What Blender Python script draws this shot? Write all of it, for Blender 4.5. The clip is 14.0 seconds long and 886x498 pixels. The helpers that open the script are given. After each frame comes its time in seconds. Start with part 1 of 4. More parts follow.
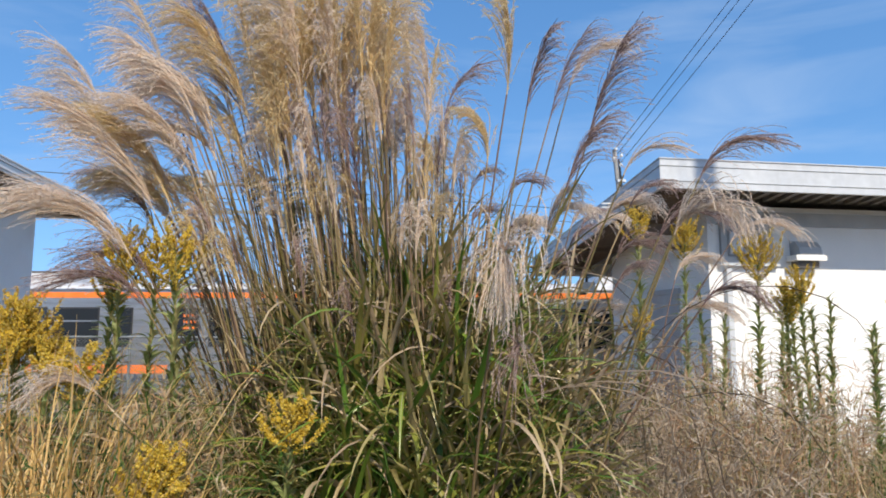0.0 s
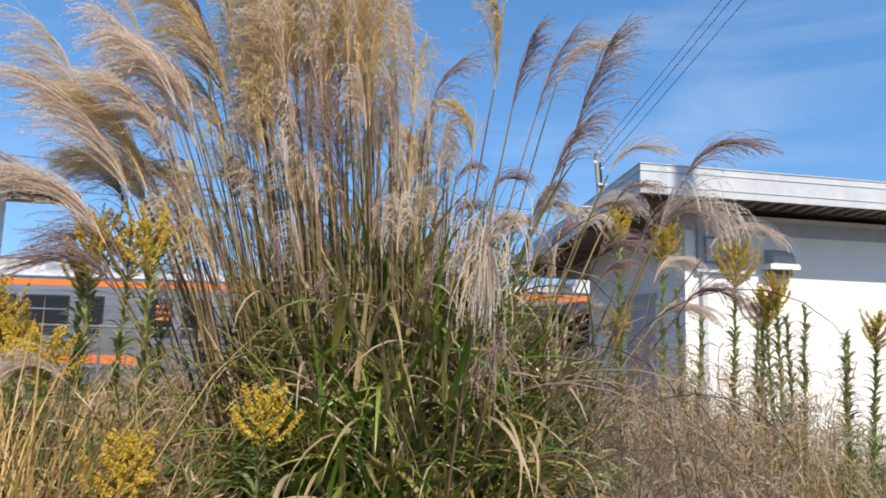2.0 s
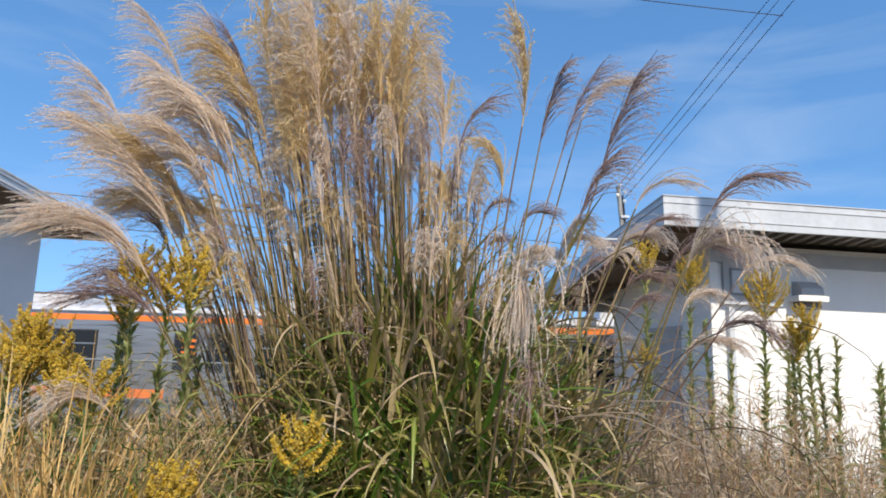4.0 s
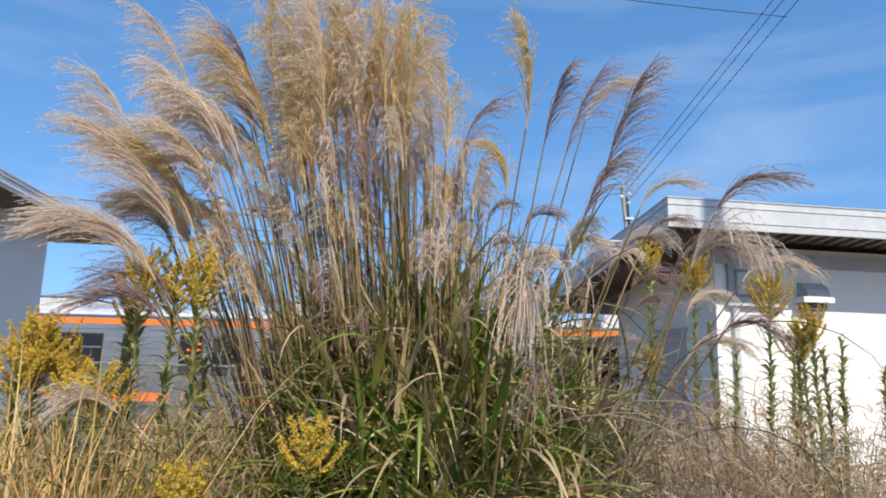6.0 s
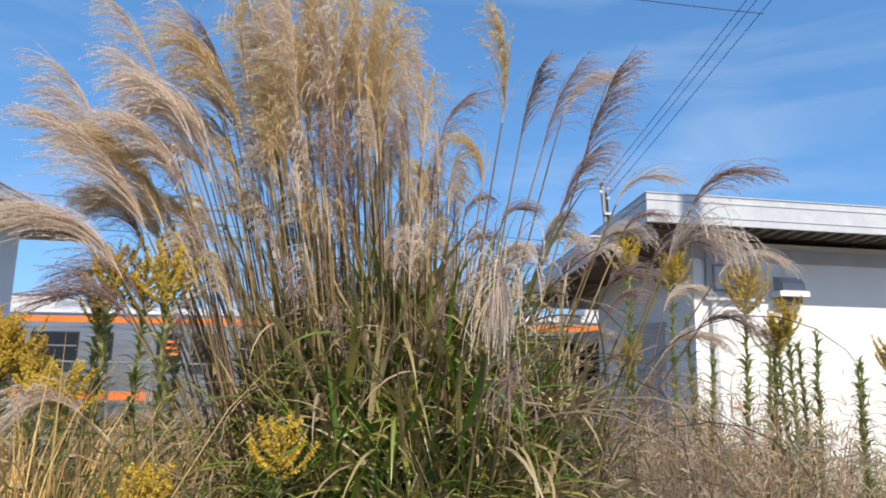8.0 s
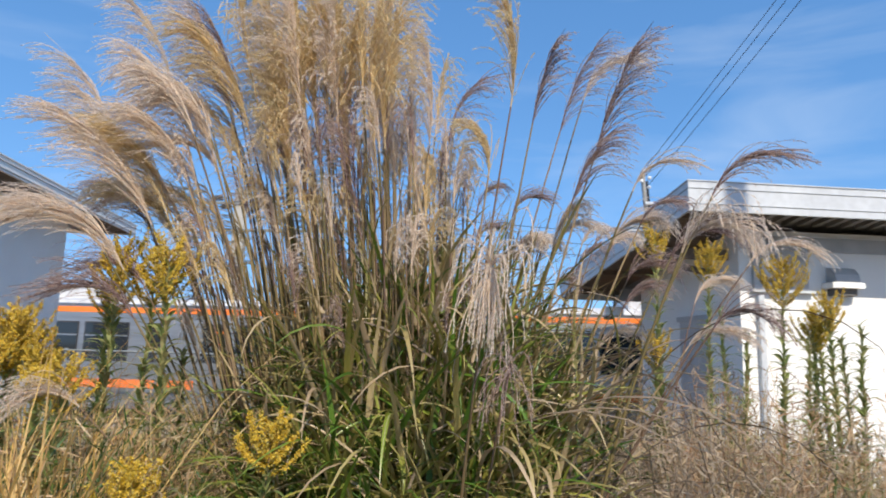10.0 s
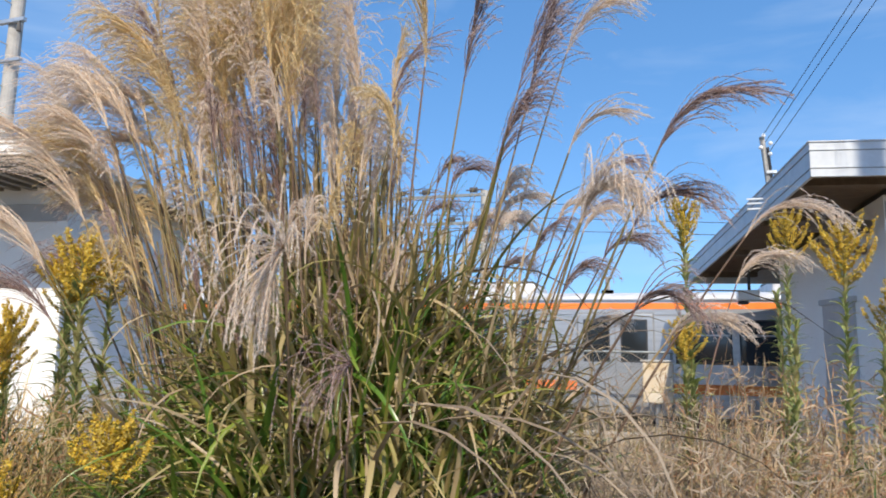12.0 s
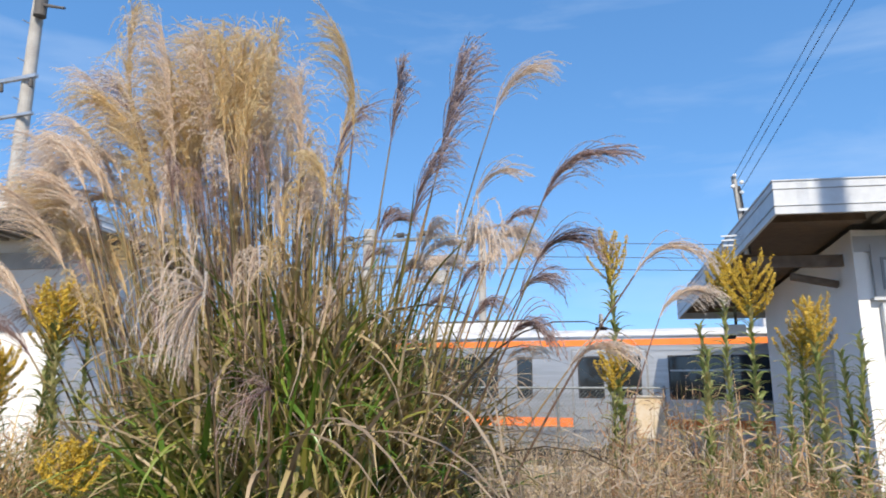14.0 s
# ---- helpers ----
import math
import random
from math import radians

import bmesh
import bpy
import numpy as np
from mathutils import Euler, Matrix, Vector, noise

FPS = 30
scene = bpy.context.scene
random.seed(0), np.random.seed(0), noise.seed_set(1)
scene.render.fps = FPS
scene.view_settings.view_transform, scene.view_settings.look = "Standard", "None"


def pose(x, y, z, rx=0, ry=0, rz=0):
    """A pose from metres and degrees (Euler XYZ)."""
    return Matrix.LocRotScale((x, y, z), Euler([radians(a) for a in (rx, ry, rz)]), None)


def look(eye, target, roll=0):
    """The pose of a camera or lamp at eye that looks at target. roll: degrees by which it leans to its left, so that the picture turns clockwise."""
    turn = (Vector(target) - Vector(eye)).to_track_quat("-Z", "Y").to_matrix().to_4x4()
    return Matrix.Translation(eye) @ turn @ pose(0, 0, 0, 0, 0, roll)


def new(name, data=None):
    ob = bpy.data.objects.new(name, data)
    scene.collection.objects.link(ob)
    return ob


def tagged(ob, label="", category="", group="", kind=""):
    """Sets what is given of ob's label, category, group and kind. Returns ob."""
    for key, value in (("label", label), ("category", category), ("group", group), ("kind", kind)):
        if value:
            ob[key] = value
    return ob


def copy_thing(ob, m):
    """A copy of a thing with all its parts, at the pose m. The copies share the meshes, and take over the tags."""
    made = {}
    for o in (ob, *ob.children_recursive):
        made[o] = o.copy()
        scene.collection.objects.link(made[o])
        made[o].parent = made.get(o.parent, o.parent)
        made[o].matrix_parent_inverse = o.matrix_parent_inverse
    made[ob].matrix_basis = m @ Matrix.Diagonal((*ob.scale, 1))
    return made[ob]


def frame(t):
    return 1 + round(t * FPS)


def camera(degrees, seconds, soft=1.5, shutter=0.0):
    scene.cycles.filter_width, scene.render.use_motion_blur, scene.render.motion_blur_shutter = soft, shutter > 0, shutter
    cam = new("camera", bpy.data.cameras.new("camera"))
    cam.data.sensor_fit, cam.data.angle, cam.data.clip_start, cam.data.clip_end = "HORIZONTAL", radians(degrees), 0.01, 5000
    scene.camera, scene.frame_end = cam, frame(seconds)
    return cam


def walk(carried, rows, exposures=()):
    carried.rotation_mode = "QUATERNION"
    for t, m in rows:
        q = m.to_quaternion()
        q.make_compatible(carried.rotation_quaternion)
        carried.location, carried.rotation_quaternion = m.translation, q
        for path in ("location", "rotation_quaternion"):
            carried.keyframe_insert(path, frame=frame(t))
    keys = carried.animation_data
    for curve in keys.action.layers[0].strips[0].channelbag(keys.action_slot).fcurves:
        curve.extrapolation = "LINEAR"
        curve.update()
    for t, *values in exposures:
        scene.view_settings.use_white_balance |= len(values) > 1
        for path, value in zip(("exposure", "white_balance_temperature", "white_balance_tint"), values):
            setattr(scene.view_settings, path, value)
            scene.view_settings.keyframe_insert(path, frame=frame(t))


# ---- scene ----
cam = camera(67.5, 14.0, soft=1.8, shutter=0.35)
METRES, EYE, TILT, LEAN, TURN = 1.36, 1.6, 7.0, 0.0, 0.0
PATH = [
    (0, (0.291, 0.069, 1.584), (0.249, 2.054, 1.826), 0.2),
    (0.5, (0.288, 0.079, 1.576), (0.26, 2.066, 1.808), 0.4),
    (1, (0.292, 0.097, 1.575), (0.282, 2.084, 1.806), 0.6),
    (1.5, (0.283, 0.083, 1.566), (0.275, 2.07, 1.791), 0.9),
    (2, (0.28, 0.096, 1.57), (0.303, 2.082, 1.811), 1.8),
    (2.5, (0.275, 0.078, 1.561), (0.272, 2.064, 1.799), 1.5),
    (3, (0.269, 0.085, 1.552), (0.263, 2.073, 1.774), 1.7),
    (3.5, (0.247, 0.058, 1.565), (0.217, 2.03, 1.897), 1.9),
    (6, (0.244, 0.039, 1.558), (0.189, 2.008, 1.904), 1.6),
    (6.5, (0.23, 0.093, 1.57), (0.205, 2.061, 1.921), 1.7),
    (7, (0.247, 0.052, 1.556), (0.241, 2.021, 1.903), 1.6),
    (9.5, (0.286, 0.127, 1.58), (0.271, 2.102, 1.894), 0.4),
    (10, (0.395, 0.153, 1.576), (0.257, 2.125, 1.883), 1.5),
    (10.5, (0.493, 0.237, 1.56), (0.196, 2.182, 1.915), -1.3),
    (11, (0.65, 0.425, 1.558), (0.329, 2.37, 1.894), -1.9),
    (11.5, (0.84, 0.527, 1.585), (0.338, 2.436, 1.909), 0.2),
    (12, (1.057, 0.53, 1.605), (0.469, 2.422, 1.874), 0.8),
    (12.5, (1.086, 0.318, 1.555), (0.6, 2.219, 1.941), -0.7),
    (13, (1.183, 0.337, 1.58), (0.609, 2.21, 1.986), -0.4),
    (13.5, (1.352, 0.33, 1.571), (0.687, 2.182, 1.928), 2.3),
    (14, (1.4, 0.34, 1.571), (0.792, 2.206, 1.958), -0.0),
]
walk(cam, [(t, look(eye, target, roll)) for t, eye, target, roll in PATH], exposures=((0.0, 0.09), (9.5, 0.12), (12.0, 0.23), (14.0, 0.25)))

# ---- world, sun, exposure ----
SUN_EL, SUN_AZ = 41.0, 19.0          # degrees; azimuth from -y towards +x
world = bpy.data.worlds.new("sky")
scene.world = world
world.use_nodes = True
wn, wl = world.node_tree.nodes, world.node_tree.links
wn.clear()
w_out, w_bg, w_sky = wn.new("ShaderNodeOutputWorld"), wn.new("ShaderNodeBackground"), wn.new("ShaderNodeTexSky")
w_sky.sky_type, w_sky.sun_disc = "NISHITA", False
w_sky.sun_elevation, w_sky.sun_rotation = radians(SUN_EL), radians(180 - SUN_AZ)
w_sky.air_density, w_sky.dust_density, w_sky.ozone_density = 1.0, 0.3, 3.0
w_bg.inputs["Strength"].default_value = 0.318
w_hsv, w_gam = wn.new("ShaderNodeHueSaturation"), wn.new("ShaderNodeGamma")
w_gam.inputs["Gamma"].default_value = 0.68
w_hsv.inputs["Saturation"].default_value = 1.46
w_hsv.inputs["Hue"].default_value = 0.504
w_hsv.inputs["Value"].default_value = 1.05
w_tc, w_map = wn.new("ShaderNodeTexCoord"), wn.new("ShaderNodeMapping")
w_map.inputs["Scale"].default_value = (1.6, 1.6, 7.0)
w_map.inputs["Rotation"].default_value = (0.0, radians(9), 0.0)
w_noise, w_ramp, w_mix = wn.new("ShaderNodeTexNoise"), wn.new("ShaderNodeValToRGB"), wn.new("ShaderNodeMixRGB")
w_noise.inputs["Scale"].default_value, w_noise.inputs["Detail"].default_value = 1.7, 7.0
w_noise.inputs["Roughness"].default_value, w_noise.inputs["Distortion"].default_value = 0.55, 0.5
w_ramp.color_ramp.elements[0].position, w_ramp.color_ramp.elements[1].position = 0.5, 0.95
w_ramp.color_ramp.elements[1].color = (0.34, 0.34, 0.34, 1)
w_mix.inputs["Color2"].default_value = (2.6, 2.9, 3.2, 1)
wl.new(w_tc.outputs["Generated"], w_map.inputs["Vector"])
wl.new(w_map.outputs["Vector"], w_noise.inputs["Vector"])
wl.new(w_noise.outputs["Fac"], w_ramp.inputs["Fac"])
w_lift = wn.new("ShaderNodeMapping")
w_lift.inputs["Location"].default_value = (0.0, 0.0, 0.17)
wl.new(w_tc.outputs["Generated"], w_lift.inputs["Vector"])
wl.new(w_lift.outputs["Vector"], w_sky.inputs["Vector"])
wl.new(w_sky.outputs["Color"], w_gam.inputs["Color"])
wl.new(w_gam.outputs["Color"], w_hsv.inputs["Color"])
wl.new(w_hsv.outputs["Color"], w_mix.inputs["Color1"])
wl.new(w_ramp.outputs["Color"], w_mix.inputs["Fac"])
wl.new(w_mix.outputs["Color"], w_bg.inputs["Color"])
wl.new(w_bg.outputs["Background"], w_out.inputs["Surface"])

sun = new("sun", bpy.data.lights.new("sun", "SUN"))
sun.data.energy, sun.data.angle, sun.data.color = 5.0, radians(0.53), (1.0, 0.90, 0.76)
sun_from = Vector((math.cos(radians(SUN_EL)) * math.sin(radians(SUN_AZ)), -math.cos(radians(SUN_EL)) * math.cos(radians(SUN_AZ)), math.sin(radians(SUN_EL))))
sun.matrix_world = look(sun_from * 60, (0, 0, 0))


# ---- materials ----
def material(name, stops, rough=0.6, metal=0.0, vary="noise", scale=6.0, bump=0.0, bump_scale=60.0, translucent=0.0, stain=0.0, spec=0.5, stretch=(1, 1, 1)):
    """stops: two or more colours of a ramp, driven by noise, by each object's random value or by each island's."""
    m = bpy.data.materials.new(name)
    m.use_nodes = True
    n, l = m.node_tree.nodes, m.node_tree.links
    b, out = n["Principled BSDF"], n["Material Output"]
    b.inputs["Roughness"].default_value, b.inputs["Metallic"].default_value = rough, metal
    b.inputs["Specular IOR Level"].default_value = spec
    tc, mp = n.new("ShaderNodeTexCoord"), n.new("ShaderNodeMapping")
    mp.inputs["Scale"].default_value = stretch
    l.new(tc.outputs["Object"], mp.inputs["Vector"])
    noise_a = n.new("ShaderNodeTexNoise")
    noise_a.inputs["Scale"].default_value, noise_a.inputs["Detail"].default_value = scale, 6.0
    l.new(mp.outputs["Vector"], noise_a.inputs["Vector"])
    ramp = n.new("ShaderNodeValToRGB")
    e = ramp.color_ramp.elements
    lo, hi = (0.3, 0.7) if vary == "noise" else (0.0, 1.0)
    for i, c in enumerate(stops):
        at = lo + (hi - lo) * i / max(1, len(stops) - 1)
        k = e[i] if i < 2 else e.new(at)
        k.color = (*c, 1)
    for i in range(len(stops)):
        e[i].position = lo + (hi - lo) * i / max(1, len(stops) - 1)
    for i, c in enumerate(stops):
        e[i].color = (*c, 1)
    if vary == "noise":
        l.new(noise_a.outputs["Fac"], ramp.inputs["Fac"])
    else:
        src = n.new("ShaderNodeObjectInfo").outputs["Random"] if vary == "object" else n.new("ShaderNodeNewGeometry").outputs["Random Per Island"]
        l.new(src, ramp.inputs["Fac"])
    colour = ramp.outputs["Color"]
    fine = n.new("ShaderNodeTexNoise")
    fine.inputs["Scale"].default_value, fine.inputs["Detail"].default_value = bump_scale, 5.0
    l.new(mp.outputs["Vector"], fine.inputs["Vector"])
    if stain:
        mul = n.new("ShaderNodeMixRGB")
        mul.blend_type = "MULTIPLY"
        mul.inputs["Fac"].default_value = stain
        l.new(colour, mul.inputs["Color1"])
        grey = n.new("ShaderNodeValToRGB")
        grey.color_ramp.elements[0].position, grey.color_ramp.elements[1].position = 0.35, 0.65
        grey.color_ramp.elements[0].color = (0.35, 0.33, 0.3, 1)
        l.new(noise_a.outputs["Fac"] if vary != "noise" else fine.outputs["Fac"], grey.inputs["Fac"])
        l.new(grey.outputs["Color"], mul.inputs["Color2"])
        colour = mul.outputs["Color"]
    l.new(colour, b.inputs["Base Color"])
    if bump:
        bp = n.new("ShaderNodeBump")
        bp.inputs["Strength"].default_value, bp.inputs["Distance"].default_value = bump, 0.01
        l.new(fine.outputs["Fac"], bp.inputs["Height"])
        l.new(bp.outputs["Normal"], b.inputs["Normal"])
    if translucent:
        tr, mx = n.new("ShaderNodeBsdfTranslucent"), n.new("ShaderNodeMixShader")
        l.new(colour, tr.inputs["Color"])
        mx.inputs["Fac"].default_value = translucent
        l.new(b.outputs["BSDF"], mx.inputs[1])
        l.new(tr.outputs["BSDF"], mx.inputs[2])
        l.new(mx.outputs["Shader"], out.inputs["Surface"])
    return m


M_SOIL = material("soil", [(0.10, 0.07, 0.045), (0.2, 0.15, 0.09), (0.16, 0.15, 0.07)], 0.95, scale=1.3, bump=0.8, bump_scale=25)
M_WALL = material("white_render", [(0.78, 0.765, 0.73), (0.83, 0.82, 0.79)], 0.85, scale=2.0, bump=0.25, bump_scale=90, stain=0.12)
M_FASCIA = material("painted_metal", [(0.50, 0.52, 0.54), (0.57, 0.59, 0.60)], 0.45, scale=3.0, stain=0.15, bump_scale=14)
M_GAP = material("seam", [(0.2, 0.21, 0.22), (0.26, 0.27, 0.28)], 0.7)
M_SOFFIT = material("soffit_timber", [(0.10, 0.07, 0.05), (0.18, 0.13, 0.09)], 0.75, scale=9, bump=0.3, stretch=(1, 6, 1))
M_DECK = material("ribbed_deck", [(0.19, 0.18, 0.17), (0.27, 0.26, 0.25)], 0.6, scale=5)
M_ROOFTOP = material("roof_sheet", [(0.2, 0.2, 0.21), (0.3, 0.3, 0.31)], 0.5, scale=4, stain=0.3)
M_TRIM = material("grey_trim", [(0.36, 0.36, 0.36), (0.44, 0.44, 0.43)], 0.6, scale=5)
M_CONC = material("concrete", [(0.36, 0.34, 0.31), (0.5, 0.48, 0.44)], 0.9, scale=3, bump=0.4, stain=0.35)
M_STEEL = material("galvanised_steel", [(0.42, 0.44, 0.45), (0.55, 0.57, 0.58)], 0.45, 0.7, scale=12)
M_FENCE = material("dull_galvanised", [(0.17, 0.19, 0.19), (0.27, 0.29, 0.29)], 0.6, 0.3, scale=12)
M_DARK = material("dark_rubber", [(0.02, 0.02, 0.022), (0.04, 0.04, 0.042)], 0.6)
M_CABLE = material("cable", [(0.03, 0.035, 0.05), (0.05, 0.055, 0.07)], 0.6)
M_CERAMIC = material("white_ceramic", [(0.7, 0.7, 0.68), (0.8, 0.8, 0.78)], 0.3)
M_TRAIN = material("brushed_steel", [(0.46, 0.47, 0.48), (0.56, 0.57, 0.58)], 0.40, 0.85, scale=2.0, stain=0.2, bump_scale=6, stretch=(0.3, 1, 4))
M_ROOF = material("train_roof", [(0.54, 0.54, 0.55), (0.66, 0.66, 0.66)], 0.5, scale=2, stain=0.3, bump_scale=5)
M_ORANGE = material("orange_band", [(0.88, 0.20, 0.03), (0.95, 0.25, 0.045)], 0.4, scale=3, bump_scale=9, stain=0.1)
M_UNDER = material("underframe", [(0.07, 0.065, 0.06), (0.13, 0.12, 0.11)], 0.8, scale=4)
M_STAINED = material("stained_plastic", [(0.6, 0.56, 0.48), (0.55, 0.4, 0.22)], 0.7, scale=4)
M_BALLAST = material("ballast", [(0.15, 0.13, 0.11), (0.33, 0.3, 0.27)], 0.95, scale=30, bump=1.0, bump_scale=45)

M_GLASS = bpy.data.materials.new("dark_glass")
M_GLASS.use_nodes = True
g = M_GLASS.node_tree.nodes["Principled BSDF"]
g.inputs["Base Color"].default_value, g.inputs["Roughness"].default_value = (0.02, 0.024, 0.028, 1), 0.05
g.inputs["Specular IOR Level"].default_value = 0.6

M_STEM = material("grass_stem", [(0.12, 0.10, 0.03), (0.22, 0.16, 0.06), (0.33, 0.23, 0.12), (0.13, 0.075, 0.055), (0.16, 0.125, 0.04)], 0.6, vary="object", translucent=0.1)
M_LEAF = material("grass_leaf", [(0.05, 0.11, 0.016), (0.10, 0.18, 0.022), (0.15, 0.24, 0.028), (0.22, 0.28, 0.04), (0.31, 0.30, 0.06), (0.45, 0.37, 0.18), (0.34, 0.24, 0.16)], 0.32, vary="object", translucent=0.3)
M_LEAVES = material("grass_leaves", [(0.045, 0.10, 0.015), (0.08, 0.16, 0.02), (0.13, 0.20, 0.026), (0.19, 0.23, 0.035), (0.30, 0.27, 0.06), (0.40, 0.31, 0.16)], 0.34, vary="island", translucent=0.18)
M_LEAF_DRY = material("dry_grass_leaf", [(0.18, 0.17, 0.04), (0.28, 0.23, 0.07), (0.42, 0.32, 0.15), (0.52, 0.41, 0.26), (0.40, 0.28, 0.18), (0.32, 0.21, 0.14)], 0.5, vary="object", translucent=0.25)
M_LEAVES_DRY = material("dry_grass_leaves", [(0.15, 0.15, 0.035), (0.27, 0.22, 0.07), (0.40, 0.30, 0.15), (0.50, 0.39, 0.25), (0.36, 0.25, 0.15)], 0.5, vary="island", translucent=0.25)
M_DEAD = material("withered_leaf", [(0.11, 0.085, 0.06), (0.24, 0.18, 0.12), (0.38, 0.30, 0.21)], 0.55, vary="object", translucent=0.15)
M_RIB = material("leaf_midrib", [(0.24, 0.27, 0.12), (0.38, 0.35, 0.22)], 0.5, vary="object", translucent=0.1)
M_HAIR = {
    "s": material("silver_hair", [(0.80, 0.68, 0.56), (0.87, 0.78, 0.68), (0.92, 0.86, 0.79)], 0.5, vary="island", translucent=0.58),
    "g": material("golden_hair", [(0.70, 0.56, 0.29), (0.79, 0.66, 0.40), (0.86, 0.76, 0.55)], 0.5, vary="island", translucent=0.58),
    "p": material("mauve_hair", [(0.55, 0.41, 0.35), (0.66, 0.52, 0.45), (0.76, 0.63, 0.56)], 0.5, vary="island", translucent=0.58),
}
M_RACEME = {
    "s": material("silver_raceme", [(0.52, 0.38, 0.26), (0.66, 0.52, 0.38), (0.58, 0.45, 0.33)], 0.6, vary="island", translucent=0.2),
    "g": material("golden_raceme", [(0.58, 0.40, 0.18), (0.68, 0.50, 0.26), (0.60, 0.45, 0.24)], 0.6, vary="island", translucent=0.2),
    "p": material("mauve_raceme", [(0.13, 0.075, 0.07), (0.21, 0.13, 0.12), (0.28, 0.19, 0.16)], 0.6, vary="island", translucent=0.2),
}
M_GR_STEM = material("goldenrod_stem", [(0.13, 0.12, 0.04), (0.22, 0.12, 0.05)], 0.6, vary="object")
M_GR_LEAF = material("goldenrod_leaf", [(0.17, 0.22, 0.07), (0.27, 0.32, 0.10), (0.37, 0.38, 0.15), (0.44, 0.38, 0.17)], 0.5, vary="object", translucent=0.4)
M_GR_FLOWER = material("goldenrod_flower", [(0.56, 0.35, 0.02), (0.76, 0.52, 0.04), (0.72, 0.54, 0.08), (0.52, 0.40, 0.12)], 0.6, vary="island", translucent=0.3)
M_STRAW = material("straw", [(0.50, 0.29, 0.08), (0.64, 0.40, 0.12), (0.70, 0.50, 0.21), (0.46, 0.27, 0.10)], 0.55, vary="island", translucent=0.35)
M_WEED = material("dry_weed", [(0.46, 0.31, 0.17), (0.60, 0.44, 0.26), (0.70, 0.57, 0.38), (0.30, 0.27, 0.10), (0.50, 0.32, 0.18)], 0.7, vary="island", translucent=0.45)
M_RUSSET = material("russet_weed", [(0.32, 0.16, 0.08), (0.45, 0.28, 0.15), (0.60, 0.45, 0.29), (0.30, 0.26, 0.10)], 0.7, vary="island", translucent=0.3)
M_DEADSTALK = material("withered_stalk", [(0.22, 0.16, 0.11), (0.36, 0.28, 0.20), (0.50, 0.41, 0.31), (0.28, 0.20, 0.13)], 0.7, vary="island", translucent=0.3)
M_GREENWEED = material("green_weed", [(0.03, 0.08, 0.015), (0.06, 0.12, 0.02), (0.12, 0.15, 0.03)], 0.55, vary="island", translucent=0.25)


# ---- mesh helpers ----
def part(name, bm, mat, parent=None, label=""):
    me = bpy.data.meshes.new(name)
    bm.to_mesh(me)
    bm.free()
    me.materials.append(mat)
    ob = new(name, me)
    ob.parent = parent
    return tagged(ob, label)


def shape(name, verts, faces, mats, parent=None, label="", index=None, smooth=False):
    me = bpy.data.meshes.new(name)
    me.from_pydata([tuple(v) for v in verts], [], faces)
    for m in mats:
        me.materials.append(m)
    if index is not None:
        me.polygons.foreach_set("material_index", index)
    if smooth:
        me.polygons.foreach_set("use_smooth", [True] * len(me.polygons))
    me.update()
    ob = new(name, me)
    ob.parent = parent
    return tagged(ob, label)


def box(bm, x0, x1, y0, y1, z0, z1, bevel=0.0):
    made = bmesh.ops.create_cube(bm, size=1.0, matrix=Matrix.Translation(((x0 + x1) / 2, (y0 + y1) / 2, (z0 + z1) / 2)) @ Matrix.Diagonal((x1 - x0, y1 - y0, z1 - z0, 1)))
    if bevel:
        edges = list({e for v in made["verts"] for e in v.link_edges})
        bmesh.ops.bevel(bm, geom=edges, offset=bevel, segments=2, affect="EDGES", profile=0.5)


def boxed(name, dims, mat, parent=None, label="", bevel=0.0):
    bm = bmesh.new()
    box(bm, *dims, bevel)
    return part(name, bm, mat, parent, label)


def rod(bm, a, b, r0, r1=None, sides=8):
    a, b = Vector(a), Vector(b)
    d = b - a
    m = Matrix.Translation((a + b) / 2) @ d.to_track_quat("Z", "Y").to_matrix().to_4x4()
    bmesh.ops.create_cone(bm, cap_ends=True, segments=sides, radius1=r0, radius2=r0 if r1 is None else r1, depth=d.length, matrix=m)


def empty(name, place=(0, 0, 0), turn=0.0, label="", category="", group=""):
    ob = new(name)
    ob.matrix_world = pose(*place, 0, 0, turn)
    return tagged(ob, label, category, group)


def unit(v):
    v = np.asarray(v, float)
    return v / max(1e-9, np.linalg.norm(v))


rng = np.random.default_rng(7)


